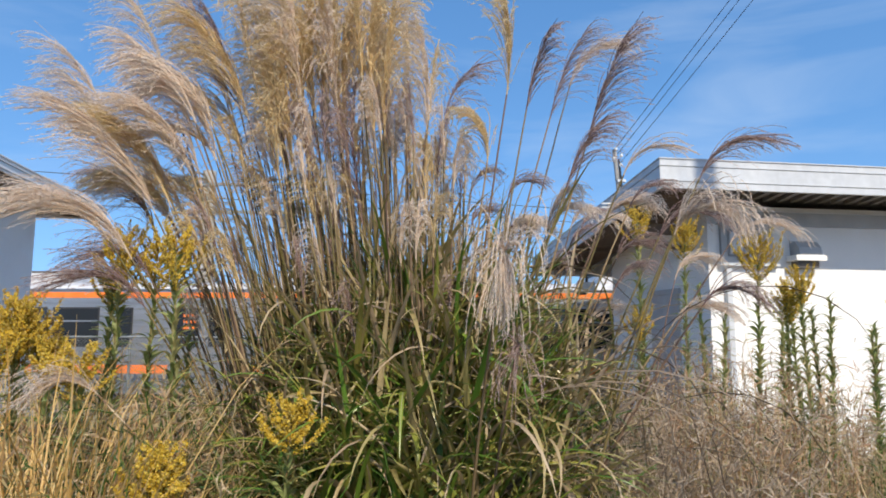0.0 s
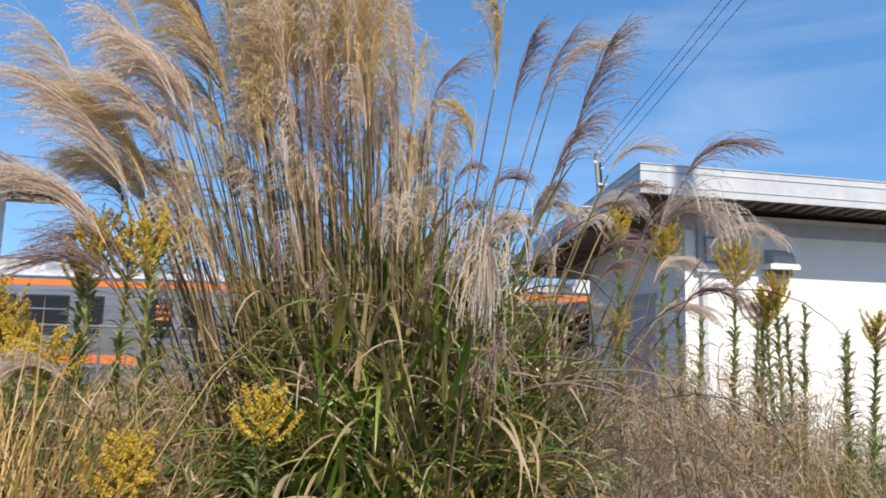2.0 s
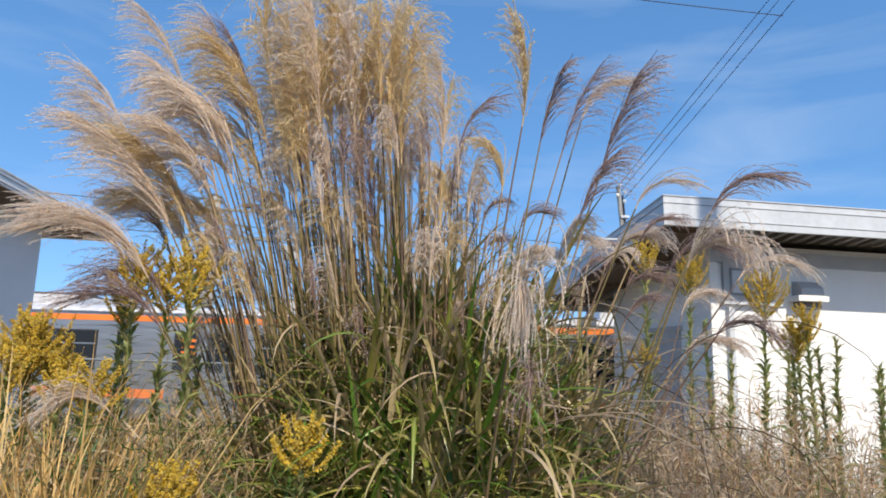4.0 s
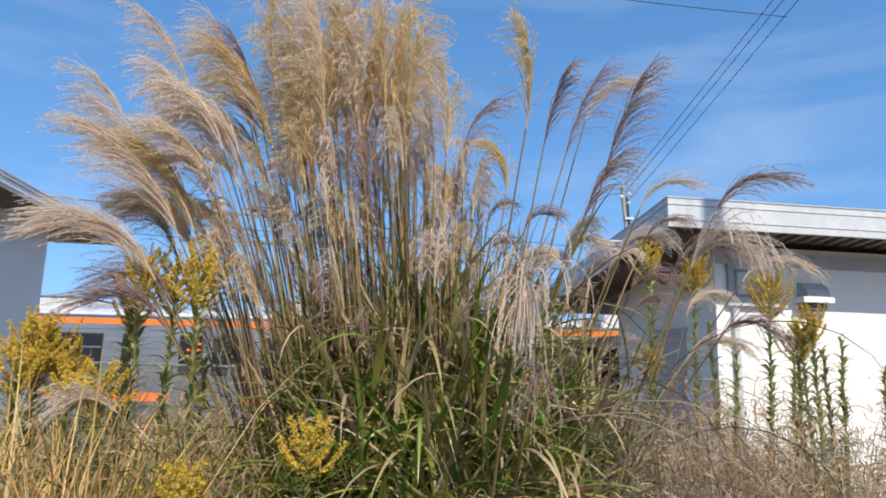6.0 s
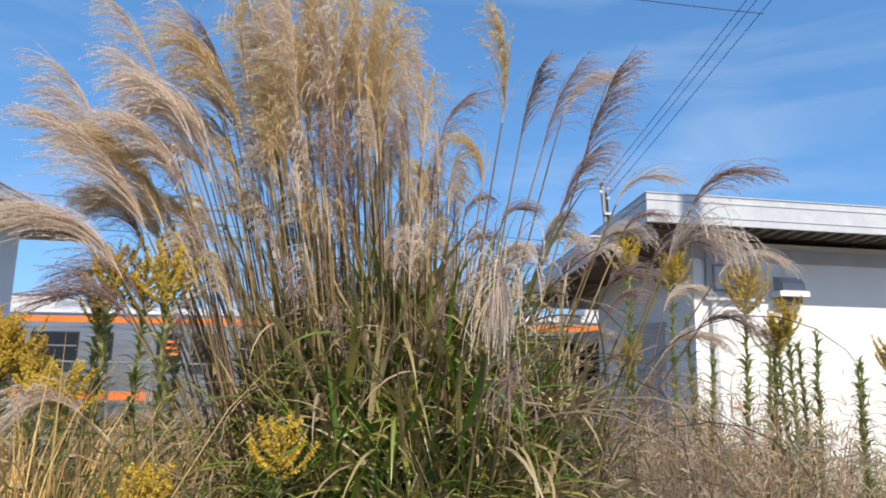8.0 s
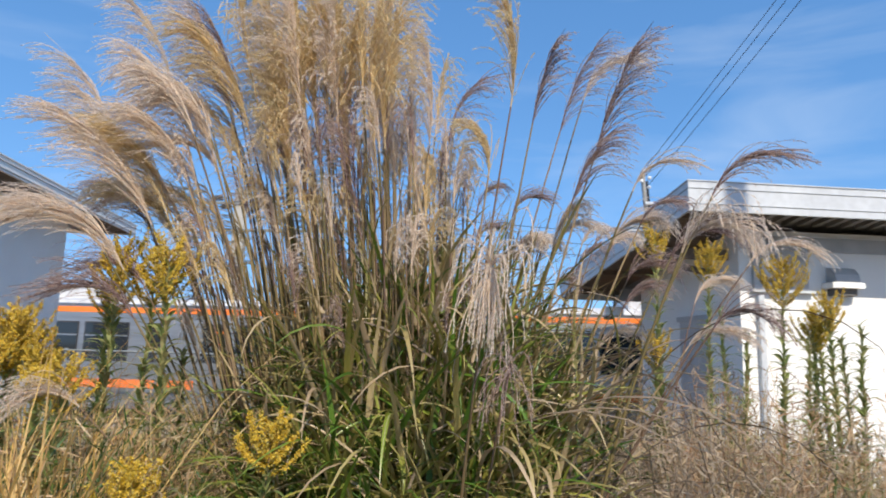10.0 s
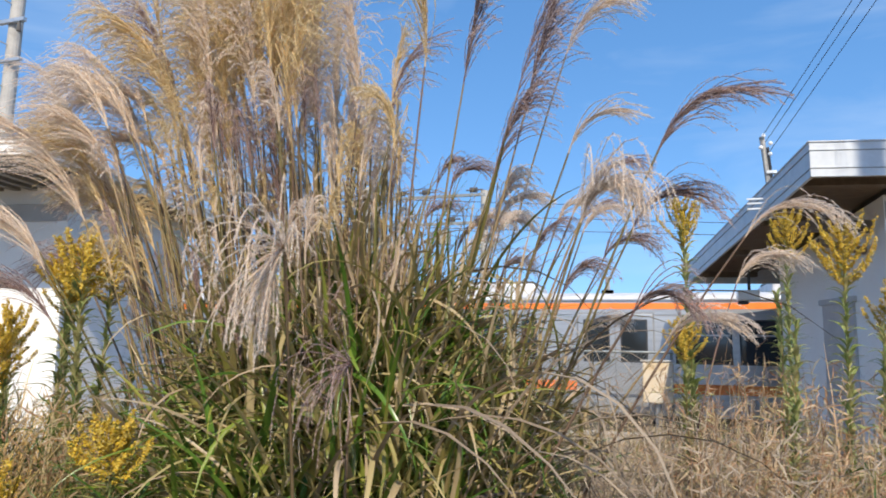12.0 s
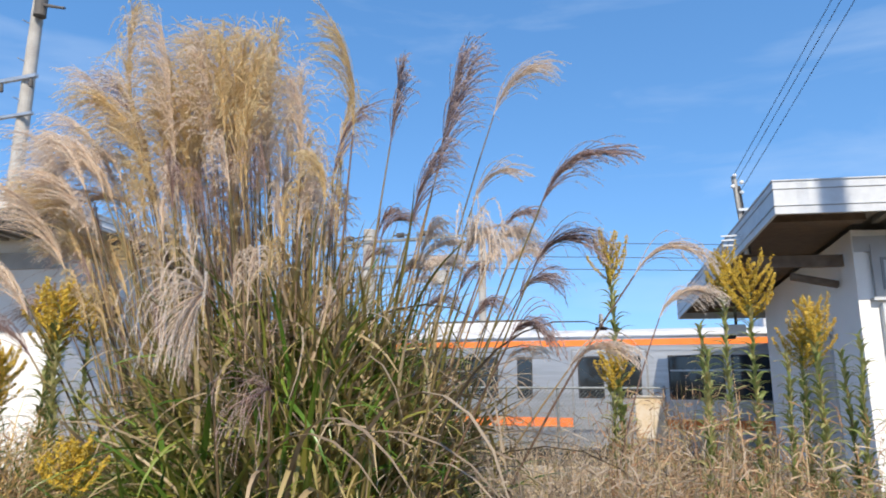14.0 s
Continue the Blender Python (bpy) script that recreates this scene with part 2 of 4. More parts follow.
class Soup:
    """Gathers vertices and faces for one mesh."""

    def __init__(self):
        self.v, self.f, self.m = [], [], []

    def strip(self, pts, widths, side, mat=0):
        k = len(self.v)
        for p, w in zip(pts, widths):
            self.v.append(p - side * w / 2)
            self.v.append(p + side * w / 2)
        for i in range(len(pts) - 1):
            a = k + 2 * i
            self.f.append((a, a + 1, a + 3, a + 2))
            self.m.append(mat)

    def tube(self, pts, radii, sides=4, mat=0):
        k = len(self.v)
        pts = [np.asarray(p, float) for p in pts]
        for i, (p, r) in enumerate(zip(pts, radii)):
            d = unit(pts[min(i + 1, len(pts) - 1)] - pts[max(i - 1, 0)])
            a = unit(np.cross(d, (0.31, 0.9, 0.29)))
            b = np.cross(d, a)
            for j in range(sides):
                t = 2 * math.pi * j / sides
                self.v.append(p + r * (math.cos(t) * a + math.sin(t) * b))
        for i in range(len(pts) - 1):
            for j in range(sides):
                a, b = k + i * sides + j, k + i * sides + (j + 1) % sides
                self.f.append((a, b, b + sides, a + sides))
                self.m.append(mat)

    def tri(self, a, b, c, mat=0):
        k = len(self.v)
        self.v += [a, b, c]
        self.f.append((k, k + 1, k + 2))
        self.m.append(mat)

    def make(self, name, mats, parent=None, label="", smooth=False):
        return shape(name, self.v, self.f, mats, parent, label, self.m, smooth)


def bezier(a, b, c, n):
    a, b, c = (np.asarray(p, float) for p in (a, b, c))
    return [(1 - t) ** 2 * a + 2 * t * (1 - t) * b + t * t * c for t in np.linspace(0, 1, n)]


# ---- ground ----
def ground_height(x, y):
    k = min(1.0, max(0.0, (y - 11.9) / 0.5))
    return -0.95 * k * k * (3 - 2 * k)


def build_ground():
    xs = sorted({*np.linspace(-24, 24, 25), *np.linspace(-600, 600, 13)})
    ys = sorted({*np.linspace(-20, 11.4, 20), *np.linspace(11.6, 12.8, 13), *np.linspace(13.5, 40, 9), *np.linspace(-600, 600, 13)})
    v = [(x, y, ground_height(x, y) + (0.03 * noise.noise((x * 0.7, y * 0.7, 0)) if y < 11 else 0)) for y in ys for x in xs]
    w = len(xs)
    f = [(j * w + i, j * w + i + 1, (j + 1) * w + i + 1, (j + 1) * w + i) for j in range(len(ys) - 1) for i in range(w - 1)]
    tagged(shape("ground", v, f, [M_SOIL]), "bare brown soil of an overgrown railside plot", "ground", kind="structure")
    tagged(boxed("ballast_bed", (-60, 40, 12.95, 18.5, -1.2, -0.86), M_BALLAST), "grey-brown crushed stone track bed under rails", "track bed", kind="structure")
    tagged(boxed("retaining_kerb", (-30, 25, 12.52, 12.72, -1.0, 0.06), M_CONC, bevel=0.015), "weathered concrete kerb along the railway", "kerb", kind="structure")
    for y in (14.05, 15.12):
        tagged(boxed("rail", (-60, 40, y - 0.033, y + 0.033, -0.86, -0.71), M_STEEL), "worn steel rail on the track bed", "rail", "rails", kind="structure")


build_ground()


# ---- buildings ----
def eaves_building(name, place, turn, width, depth, over_side, over_front, over_back, front_top, back_top, fascia, flip, wall_label, edge):
    """A low rendered hut; its local origin is the wall corner beside the gap, +x runs along the front (flip: -x), +y is its depth."""
    s = -1 if flip else 1
    hut = empty(name, place, turn, wall_label, "building")
    t = 0.16
    rise = lambda y: front_top + (back_top - front_top) * (y + over_front) / (depth + over_front + over_back)
    under = fascia - 0.10

    def wall(n, x0, x1, y0, y1):
        x0, x1 = sorted((s * x0, s * x1))
        v = [(x, y, z) for x, y in ((x0, y0), (x1, y0), (x1, y1), (x0, y1)) for z in (-0.1, rise(y) - under)]
        f = [(0, 2, 3, 1), (2, 4, 5, 3), (4, 6, 7, 5), (6, 0, 1, 7), (1, 3, 5, 7), (0, 6, 4, 2)]
        return shape(n, v, f, [M_WALL], hut)

    wall("front_wall", 0, width, 0, t)
    wall("side_wall", 0, t, t, depth)
    wall("back_wall", t, width, depth - t, depth)
    wall("end_wall", width - t, width, t, depth - t)
    boxed("front_corner_strip", sorted((s * -0.012, s * 0.10)) + [-0.03, -0.001, -0.1, rise(0) - under], M_WALL, hut)
    # roof plate with its fascias
    x0, x1 = -over_side, width + over_side
    y0, y1 = -over_front, depth + over_back

    def slab(n, mat, xa, xb, ya, yb, top, bottom, label=""):
        xa, xb = sorted((s * xa, s * xb))
        v = [(x, y, rise(y) - d) for x, y in ((xa, ya), (xb, ya), (xb, yb), (xa, yb)) for d in (bottom, top)]
        f = [(0, 2, 3, 1), (2, 4, 5, 3), (4, 6, 7, 5), (6, 0, 1, 7), (1, 3, 5, 7), (0, 6, 4, 2)]
        return shape(n, v, f, [mat], hut, label)

    slab("roof_deck", M_DECK, x0 + 0.03, x1 - 0.03, y0 + 0.03, y1 - 0.03, 0.04, 0.10, "dull grey metal roof deck")
    slab("front_fascia", edge, x0, x1, y0, y0 + 0.028, 0.0, fascia, "pale grey sheet-metal fascia")
    slab("side_fascia", edge, x0, x0 + 0.028, y0 + 0.03, y1 - 0.03, 0.0, fascia, "pale grey sheet-metal fascia")
    slab("back_fascia", edge, x0, x1, y1 - 0.028, y1, 0.0, fascia)
    for d in (0.2 * fascia, 0.72 * fascia):
        slab("fascia_lip", edge, x0 - 0.008, x1, y0 - 0.008, y0 - 0.0005, d, d + 0.012)
        slab("fascia_seam", M_GAP, x0, x1, y0 - 0.002, y0 - 0.0002, d + 0.0125, d + 0.019)
        slab("fascia_lip", edge, x0 - 0.008, x0 - 0.0005, y0, y1, d, d + 0.012)
        slab("fascia_seam", M_GAP, x0 - 0.002, x0 - 0.0002, y0, y1, d + 0.0125, d + 0.019)
    slab("roof_edge_cap", edge, x0 - 0.012, x1, y0 - 0.012, y0 + 0.06, -0.012, -0.0005)
    slab("roof_edge_cap", edge, x0 - 0.012, x0 + 0.06, y0 + 0.061, y1, -0.012, -0.0005)
    slab("roof_sheet", M_ROOFTOP, x0 + 0.07, x1 - 0.07, y0 + 0.07, y1 - 0.07, 0.02, 0.036, "grey roofing sheet")
    # ribs of the deck seen from below, purlins and the boarded side soffit
    k = x0 + 0.12
    while k < min(x1 - 0.1, 5.0):
        slab("deck_rib", M_DECK, k, k + 0.07, y0 + 0.03, -0.001, 0.10, 0.155)
        k += 0.19
    for y in np.linspace(y0 + 0.5, depth + over_back - 0.2, 4):
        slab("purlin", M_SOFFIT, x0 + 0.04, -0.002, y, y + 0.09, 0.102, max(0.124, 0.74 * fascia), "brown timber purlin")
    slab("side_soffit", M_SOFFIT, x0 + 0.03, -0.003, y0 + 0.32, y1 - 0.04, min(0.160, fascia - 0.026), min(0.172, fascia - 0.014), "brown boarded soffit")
    slab("wall_plate", M_TRIM, 0.0, width, -0.035, -0.002, 0.30, 0.47, "grey-brown timber wall plate")
    return hut, s, rise


hut_r, s_r, rise_r = eaves_building("station_hut", (3.41, 8.33, 0), 9.5, 9.0, 3.0, 1.04, 0.89, 1.15, 3.475, 2.90, 0.326, False,
                                    "low white rendered hut with wide metal-edged eaves", M_FASCIA)
hut_l, s_l, rise_l = eaves_building("storage_hut", (-4.41, 5.62, 0), 9.0, 7.0, 2.22, 0.5, 1.15, 0.85, 3.19, 3.16, 0.13, True,
                                    "low white rendered hut with a thin white roof edge", M_WALL)


def fit_out_right_hut():
    # small window panel, hood and the recessed door of the shaded side
    w = empty("window", label="small window in a pale grey surround")
    w.parent = hut_r
    boxed("surround", (0.16, 0.86, -0.05, -0.001, 2.42, 2.98), M_TRIM, w)
    boxed("sill", (0.12, 0.92, -0.085, -0.002, 2.385, 2.418), M_FASCIA, w)
    boxed("window_frame", (0.24, 0.46, -0.062, -0.0505, 2.50, 2.84), M_GAP, w)
    boxed("pane", (0.265, 0.435, -0.07, -0.0625, 2.53, 2.81), M_FASCIA, w, "pale frosted pane")
    v = empty("vent_hood", label="grey metal vent hood with a white lip")
    v.parent = hut_r
    s = Soup()
    prof = [(-0.001, 2.72), (-0.10, 2.70), (-0.17, 2.62), (-0.19, 2.525), (-0.001, 2.525)]
    vs = [np.array((x, y, z)) for x in (1.12, 1.43) for y, z in prof]
    f = [(i, (i + 1) % 5, 5 + (i + 1) % 5, 5 + i) for i in range(5)] + [(4, 3, 2, 1, 0), (5, 6, 7, 8, 9)]
    shape("hood", vs, f, [M_TRIM], v)
    boxed("lip", (1.06, 1.475, -0.205, -0.001, 2.455, 2.523), M_WALL, v, "white painted lip")
    # near-black block standing in for the shadow below the lip
    boxed("drain_box", (1.13, 1.42, -0.13, -0.001, 2.37, 2.453), M_UNDER, v)
    d = empty("side_door", label="plain grey door in the shaded side wall")
    d.parent = hut_r
    boxed("door_leaf", (-0.03, -0.001, 0.75, 1.55, 0.1, 2.08), M_TRIM, d)
    boxed("door_head", (-0.05, -0.002, 0.70, 1.60, 2.081, 2.15), M_TRIM, d)
    bm = bmesh.new()
    rod(bm, (-0.5, 0.4, 2.72), (-0.02, 0.4, 2.62), 0.045, sides=10)
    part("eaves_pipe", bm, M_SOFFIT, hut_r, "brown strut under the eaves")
    boxed("downpipe", (0.2, 0.27, -0.075, -0.003, -0.05, 2.35), M_FASCIA, hut_r, "white rectangular downpipe")
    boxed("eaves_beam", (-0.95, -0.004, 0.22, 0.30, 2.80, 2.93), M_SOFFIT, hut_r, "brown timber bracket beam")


fit_out_right_hut()


def service_mast():
    mast = empty("service_mast", (2.37, 8.46, 2.97), 0, "weathered cable mast clamped to the eaves", "mast")
    bm = bmesh.new()
    rod(bm, (0.03, 0, 0.0), (-0.05, 0, 0.93), 0.032, 0.028)
    part("tube", bm, M_CONC, mast)
    bm = bmesh.new()
    rod(bm, (0.055, -0.03, 0.0), (0.0, -0.03, 0.80), 0.014)
    part("conduit", bm, M_DARK, mast, "black cable conduit")
    for dx, z in ((-0.07, 0.80), (0.03, 0.84), (-0.04, 0.93), (0.02, 0.72)):
        bm = bmesh.new()
        bmesh.ops.create_uvsphere(bm, u_segments=8, v_segments=6, radius=0.024, matrix=Matrix.Translation((dx, -0.04, z)))
        part("insulator", bm, M_CERAMIC, mast, "white ceramic insulator")
    for z in (0.15, 0.5):
        boxed("clamp", (-0.03, 0.075, -0.055, 0.04, z, z + 0.03), M_STEEL, mast)
    for dz in (0.0, 0.06, 0.11):
        boxed("bracket", (-0.24, 0.03, -0.045, -0.03, 0.1 + dz, 0.118 + dz), M_STEEL, mast)


service_mast()


def eaves_lamp():
    lamp = empty("eaves_lamp", (2.52, 11.5, 2.30), 0, "white floodlight hanging under the eaves", "lamp")
    boxed("lamp_head", (-0.17, 0.13, -0.12, 0.12, -0.06, 0.10), M_CERAMIC, lamp, bevel=0.02)
    bm = bmesh.new()
    rod(bm, (0, 0, 0.1), (0, 0, 0.62), 0.022)
    part("stem", bm, M_UNDER, lamp, "dark steel stem")
    boxed("lens_cap", (-0.16, -0.02, -0.1, 0.1, -0.11, -0.061), M_DARK, lamp, bevel=0.01)


eaves_lamp()


def cable(name, a, b, sag, r, label):
    a, b = Vector(a), Vector(b)
    s = Soup()
    pts = [np.array(a.lerp(b, t)) - np.array((0, 0, 4 * sag * t * (1 - t))) for t in np.linspace(0, 1, 17)]
    s.tube(pts, [r] * 17, 5)
    return tagged(s.make(name, [M_CABLE], smooth=True), label, "cable", "overhead cables")


# service drop from the mast to a pole behind the viewer
for off, z in ((-0.03, 3.90), (0.0, 3.83), (0.03, 3.71)):
    cable("service_cable", (2.35 + off, 8.42, z), (2.35 + off * 2.5 + 3.55, 8.42 - 9.75, z + 5.15), 0.09, 0.0037, "thin dark service cable running to the eaves mast")


def service_pole():
    p = empty("utility_pole", (6.07, -1.38, 0), 0, "tall pale concrete utility pole carrying the service cables", "pole")
    bm = bmesh.new()
    rod(bm, (0, 0, -0.2), (0, 0, 12.4), 0.17, 0.13, 16)
    part("shaft", bm, M_CONC, p)
    for z in (8.75, 8.95):
        boxed("crossarm", (-0.35, 0.35, -0.22, -0.15, z, z + 0.06), M_STEEL, p)


service_pole()
for dy, z in ((-0.04, 5.36), (0.3, 5.02), (0.0, 4.62)):
    cable("line_cable", (-6.2, 16.85 + dy, z), (24, 27.8 + dy, z), 0.05, 0.010, "dark overhead line above the railway")
    cable("line_cable", (-6.2, 16.85 + dy, z), (-26, 9.5 + dy, z), 0.05, 0.010, "dark overhead line above the railway")


def line_pole():
    p = empty("catenary_pole", (-6.2, 17.0, -0.9), 0, "pale concrete railway pole with crossarms and insulators", "pole")
    bm = bmesh.new()
    rod(bm, (0, 0, 0), (0, 0, 6.6), 0.24, 0.17, 14)
    part("shaft", bm, M_CONC, p)
    for z in (5.45, 6.18):
        boxed("crossarm", (-0.9, 3.3, -0.2, -0.13, z, z + 0.07), M_FENCE, p, "dull steel crossarm")
    for x, z in ((-0.65, 6.25), (-0.45, 6.02), (0.9, 6.25), (1.6, 6.25), (2.3, 5.5), (2.9, 6.25)):
        bm = bmesh.new()
        for i in range(4):
            rod(bm, (x + i * 0.055, -0.15, z + 0.1), (x + i * 0.055 + 0.025, -0.15, z + 0.1), 0.075, sides=10)
        rod(bm, (x - 0.1, -0.15, z + 0.1), (x + 0.35, -0.15, z + 0.1), 0.02, sides=6)
        part("insulator", bm, M_UNDER, p, "dark ribbed insulator")
    boxed("equipment_box", (2.0, 2.35, -0.3, 0.0, 4.95, 5.3), M_CONC, p, "pale equipment box")
    bm = bmesh.new()
    rod(bm, (3.2, 0.2, 0), (3.2, 0.2, 6.4), 0.12, 0.1, 12)
    part("second_shaft", bm, M_CONC, p)
    bm = bmesh.new()
    rod(bm, (3.2, 0.1, 5.3), (3.7, 0.1, 6.2), 0.03)
    rod(bm, (3.7, 0.1, 6.2), (3.95, 0.1, 5.7), 0.03)
    part("strut", bm, M_UNDER, p)


line_pole()


def street_pole():
    p = empty("utility_pole", (-11.5, 10.4, 0), 0, "tall pale concrete utility pole with steel crossarms", "pole")
    bm = bmesh.new()
    rod(bm, (0, 0, 0), (0.1, 0, 11.6), 0.17, 0.115, 16)
    part("shaft", bm, M_CONC, p)
    for z in np.arange(3.0, 11.0, 0.9):
        bm = bmesh.new()
        rod(bm, (0.05, -0.3, z), (0.05, -0.1, z), 0.012)
        part("step_bolt", bm, M_STEEL, p)
    boxed("crossarm", (-1.5, 0.5, -0.2, -0.12, 7.95, 8.03), M_STEEL, p)
    boxed("crossarm", (-1.2, 0.5, -0.2, -0.12, 7.1, 7.16), M_STEEL, p)
    for x in (-1.3, -0.9, -0.5, 0.35):
        bm = bmesh.new()
        rod(bm, (x, -0.16, 7.75), (x, -0.16, 7.95), 0.045, 0.03)
        part("insulator", bm, M_UNDER, p, "dark insulator")
    bm = bmesh.new()
    rod(bm, (0.28, -0.1, 9.45), (0.28, -0.1, 10.0), 0.13, 0.13, 14)
    part("switch_can", bm, M_UNDER, p, "dark grey switch can")
    bm = bmesh.new()
    rod(bm, (0.2, -0.12, 9.75), (1.0, -0.12, 9.5), 0.045, 0.03)
    part("bracket", bm, M_UNDER, p)
    cable("street_cable", (-11.3, 10.3, 9.9), (9.0, 17.0, 11.2), 0.25, 0.012, "dark overhead cable from a utility pole")


street_pole()


# ---- train ----
def railcar(x0, x1):
    car = empty("railcar", ((x0 + x1) / 2, 14.6, 0), 0, "stainless steel commuter railcar with orange bands", "train", "coupled railcars")
    a, b = x0 - (x0 + x1) / 2 + 0.06, x1 - (x0 + x1) / 2 - 0.06
    half = 1.3                                   # body side at y = -half
    side = [(-half, 0.3), (-half, 2.38), (-1.23, 2.45), (-1.02, 2.51), (-0.6, 2.55), (0, 2.57)]
    prof = side + [(-y, z) for y, z in side[-2::-1]]
    n = len(prof)
    v = [(x, y, z) for x in (a, b) for y, z in prof]
    f, idx = [], []
    for i in range(n - 1):
        f.append((i, i + 1, n + i + 1, n + i))
        idx.append(1 if 1 <= i <= n - 3 else 0)
    f += [tuple(range(n - 1, -1, -1)), tuple(range(n, 2 * n)), (n - 1, 0, n, 2 * n - 1)]
    idx += [0, 0, 0]
    shape("body", v, f, [M_TRAIN, M_ROOF], car, "", idx)
    boxed("upper_band", (a, b, -half - 0.006, -half - 0.0005, 2.20, 2.315), M_ORANGE, car, "orange band under the roof")
    boxed("lower_band", (a, b, -half - 0.006, -half - 0.0005, 0.70, 0.87), M_ORANGE, car, "orange waist band")
    for z in (0.42, 0.55, 2.1):
        boxed("body_rib", (a, b, -half - 0.012, -half - 0.0005, z, z + 0.025), M_TRAIN, car)
    boxed("rain_gutter", (a, b, -half - 0.03, -half - 0.001, 2.36, 2.385), M_TRAIN, car)
    boxed("underframe", (a + 0.3, b - 0.3, -1.1, 1.1, -0.25, 0.29), M_UNDER, car, "dark equipment under the floor")
    for x in (a + 3.2, a + 5.3, b - 5.3, b - 3.2):
        bm = bmesh.new()
        for y in (-0.55, 0.55):
            rod(bm, (x, y - 0.06, -0.29), (x, y + 0.06, -0.29), 0.42, sides=24)
        rod(bm, (x, -0.6, -0.29), (x, 0.6, -0.29), 0.07)
        part("wheelset", bm, M_UNDER, car)
    mid = (x0 + x1) / 2

    def pane(host, xa, xb, za, zb, frame=0.03, dy=0.0):
        boxed("window_frame", (xa - frame, xb + frame, -half - 0.012 - dy, -half - 0.001 - dy, za - frame, zb + frame), M_DARK, host, bevel=0.004)
        boxed("glass", (xa, xb, -half - 0.016 - dy, -half - 0.0125 - dy, za, zb), M_GLASS, host, "dark reflecting glass")

    for c in DOORS:
        if not (x0 + 1 < c < x1 - 1):
            continue
        c -= mid
        d = new("passenger_door")
        d.parent = car
        boxed("door_frame", (c - 0.70, c + 0.70, -half - 0.02, -half - 0.0065, 0.32, 2.14), M_GAP, d, "dark rubber door surround")
        for k in (-1, 1):
            xa, xb = sorted((c + k * 0.006, c + k * 0.665))
            boxed("door_leaf", (xa, xb, -half - 0.032, -half - 0.0205, 0.33, 2.11), M_TRAIN, d, bevel=0.004)
            pane(d, xa + 0.12, xb - 0.12, 1.26, 1.98, 0.03, 0.032)
    for c0, c1 in zip(DOORS[:-1], DOORS[1:]):
        for k, (xa, w) in enumerate(((c0 + 1.05, 0.95), (c0 + 2.12, 0.95), (c1 - 1.75, 0.30))):
            if x0 + 0.5 < xa and xa + w < x1 - 0.5:
                g_ = new("side_window")
                g_.parent = car
                pane(g_, xa + 0.03 - mid, xa + w - 0.03 - mid, 1.25, 1.98)
                if k < 2:
                    boxed("sash_bar", (xa + 0.03 - mid, xa + w - 0.03 - mid, -half - 0.024, -half - 0.0165, 1.72, 1.75), M_TRAIN, g_)
    for c in np.arange(-23.2, 24, 6.6) - mid:
        if a + 0.5 < c < b - 2.8:
            boxed("air_conditioner", (c, c + 2.3, -0.85, 0.85, 2.45, 2.74), M_ROOF, car, "pale roof air-conditioning unit", bevel=0.05)
            boxed("cooler_grille", (c + 0.05, c + 2.25, -0.8, 0.8, 2.741, 2.785), M_UNDER, car, "dark cooler grille", bevel=0.01)
    if x0 < -5 < x1:
        for z in (1.58, 1.70, 1.82):
            boxed("notice_bar", (-5.16 - mid, -4.88 - mid, -half - 0.056, -half - 0.0495, z, z + 0.05), M_ORANGE, car, "orange notice behind the door glass")
    bm = bmesh.new()
    rod(bm, (0.31 - mid, -0.9, 2.55), (0.31 - mid, -0.9, 2.84), 0.05, 0.04)
    box(bm, 0.2 - mid, 0.42 - mid, -1.0, -0.8, 2.50, 2.58)
    part("roof_aerial", bm, M_TRIM, car, "grey roof aerial")


DOORS = [-20.35, -15.15, -9.95, -4.75, 0.45, 5.65, 10.85, 16.05]
railcar(-13.2, 7.0)
railcar(-33.5, -13.3)
railcar(7.1, 27.3)


# ---- fence and trackside box ----
def fence():
    fn = empty("chain_link_fence", (0, 12.4, 0), 0, "galvanised chain-link fence along the railway", "fence")
    bm = bmesh.new()
    rod(bm, (-12, 0, 1.43), (1.42, 0, 1.43), 0.021)
    part("top_rail", bm, M_FENCE, fn)
    for x in np.arange(-11.2, 1.5, 1.8):
        bm = bmesh.new()
        rod(bm, (x, 0.03, -0.8), (x, 0.03, 1.47), 0.027)
        part("post", bm, M_FENCE, fn)
    s = Soup()
    for x in np.arange(-12, 0.5, 0.07):
        for k in (-1, 1):
            xe = x + k * 1.1
            s.tube([(x, k * 0.002, 0.3), (xe, k * 0.002, 1.4)], [0.003, 0.003], 3)
    tagged(s.make("wire_mesh", [M_FENCE], fn), kind="stuff")
    bx = empty("trackside_box", (1.17, 12.2, 0), 0, "pale rust-stained trackside box on a post", "equipment box")
    boxed("housing", (-0.24, 0.24, -0.15, 0.12, 0.62, 1.28), M_STAINED, bx, bevel=0.02)
    boxed("cover", (-0.27, 0.27, -0.17, 0.14, 1.281, 1.31), M_CONC, bx, bevel=0.008)
    bm = bmesh.new()
    rod(bm, (0, 0, -0.5), (0, 0, 0.619), 0.05)
    part("post", bm, M_STEEL, bx)


fence()


# ---- silver grass ----
CLUMP = np.array((0.05, 2.38, 0.0))
grass = empty("silver_grass", tuple(CLUMP), 0, "tall clump of silver grass with feathery tan plumes", "ornamental grass")


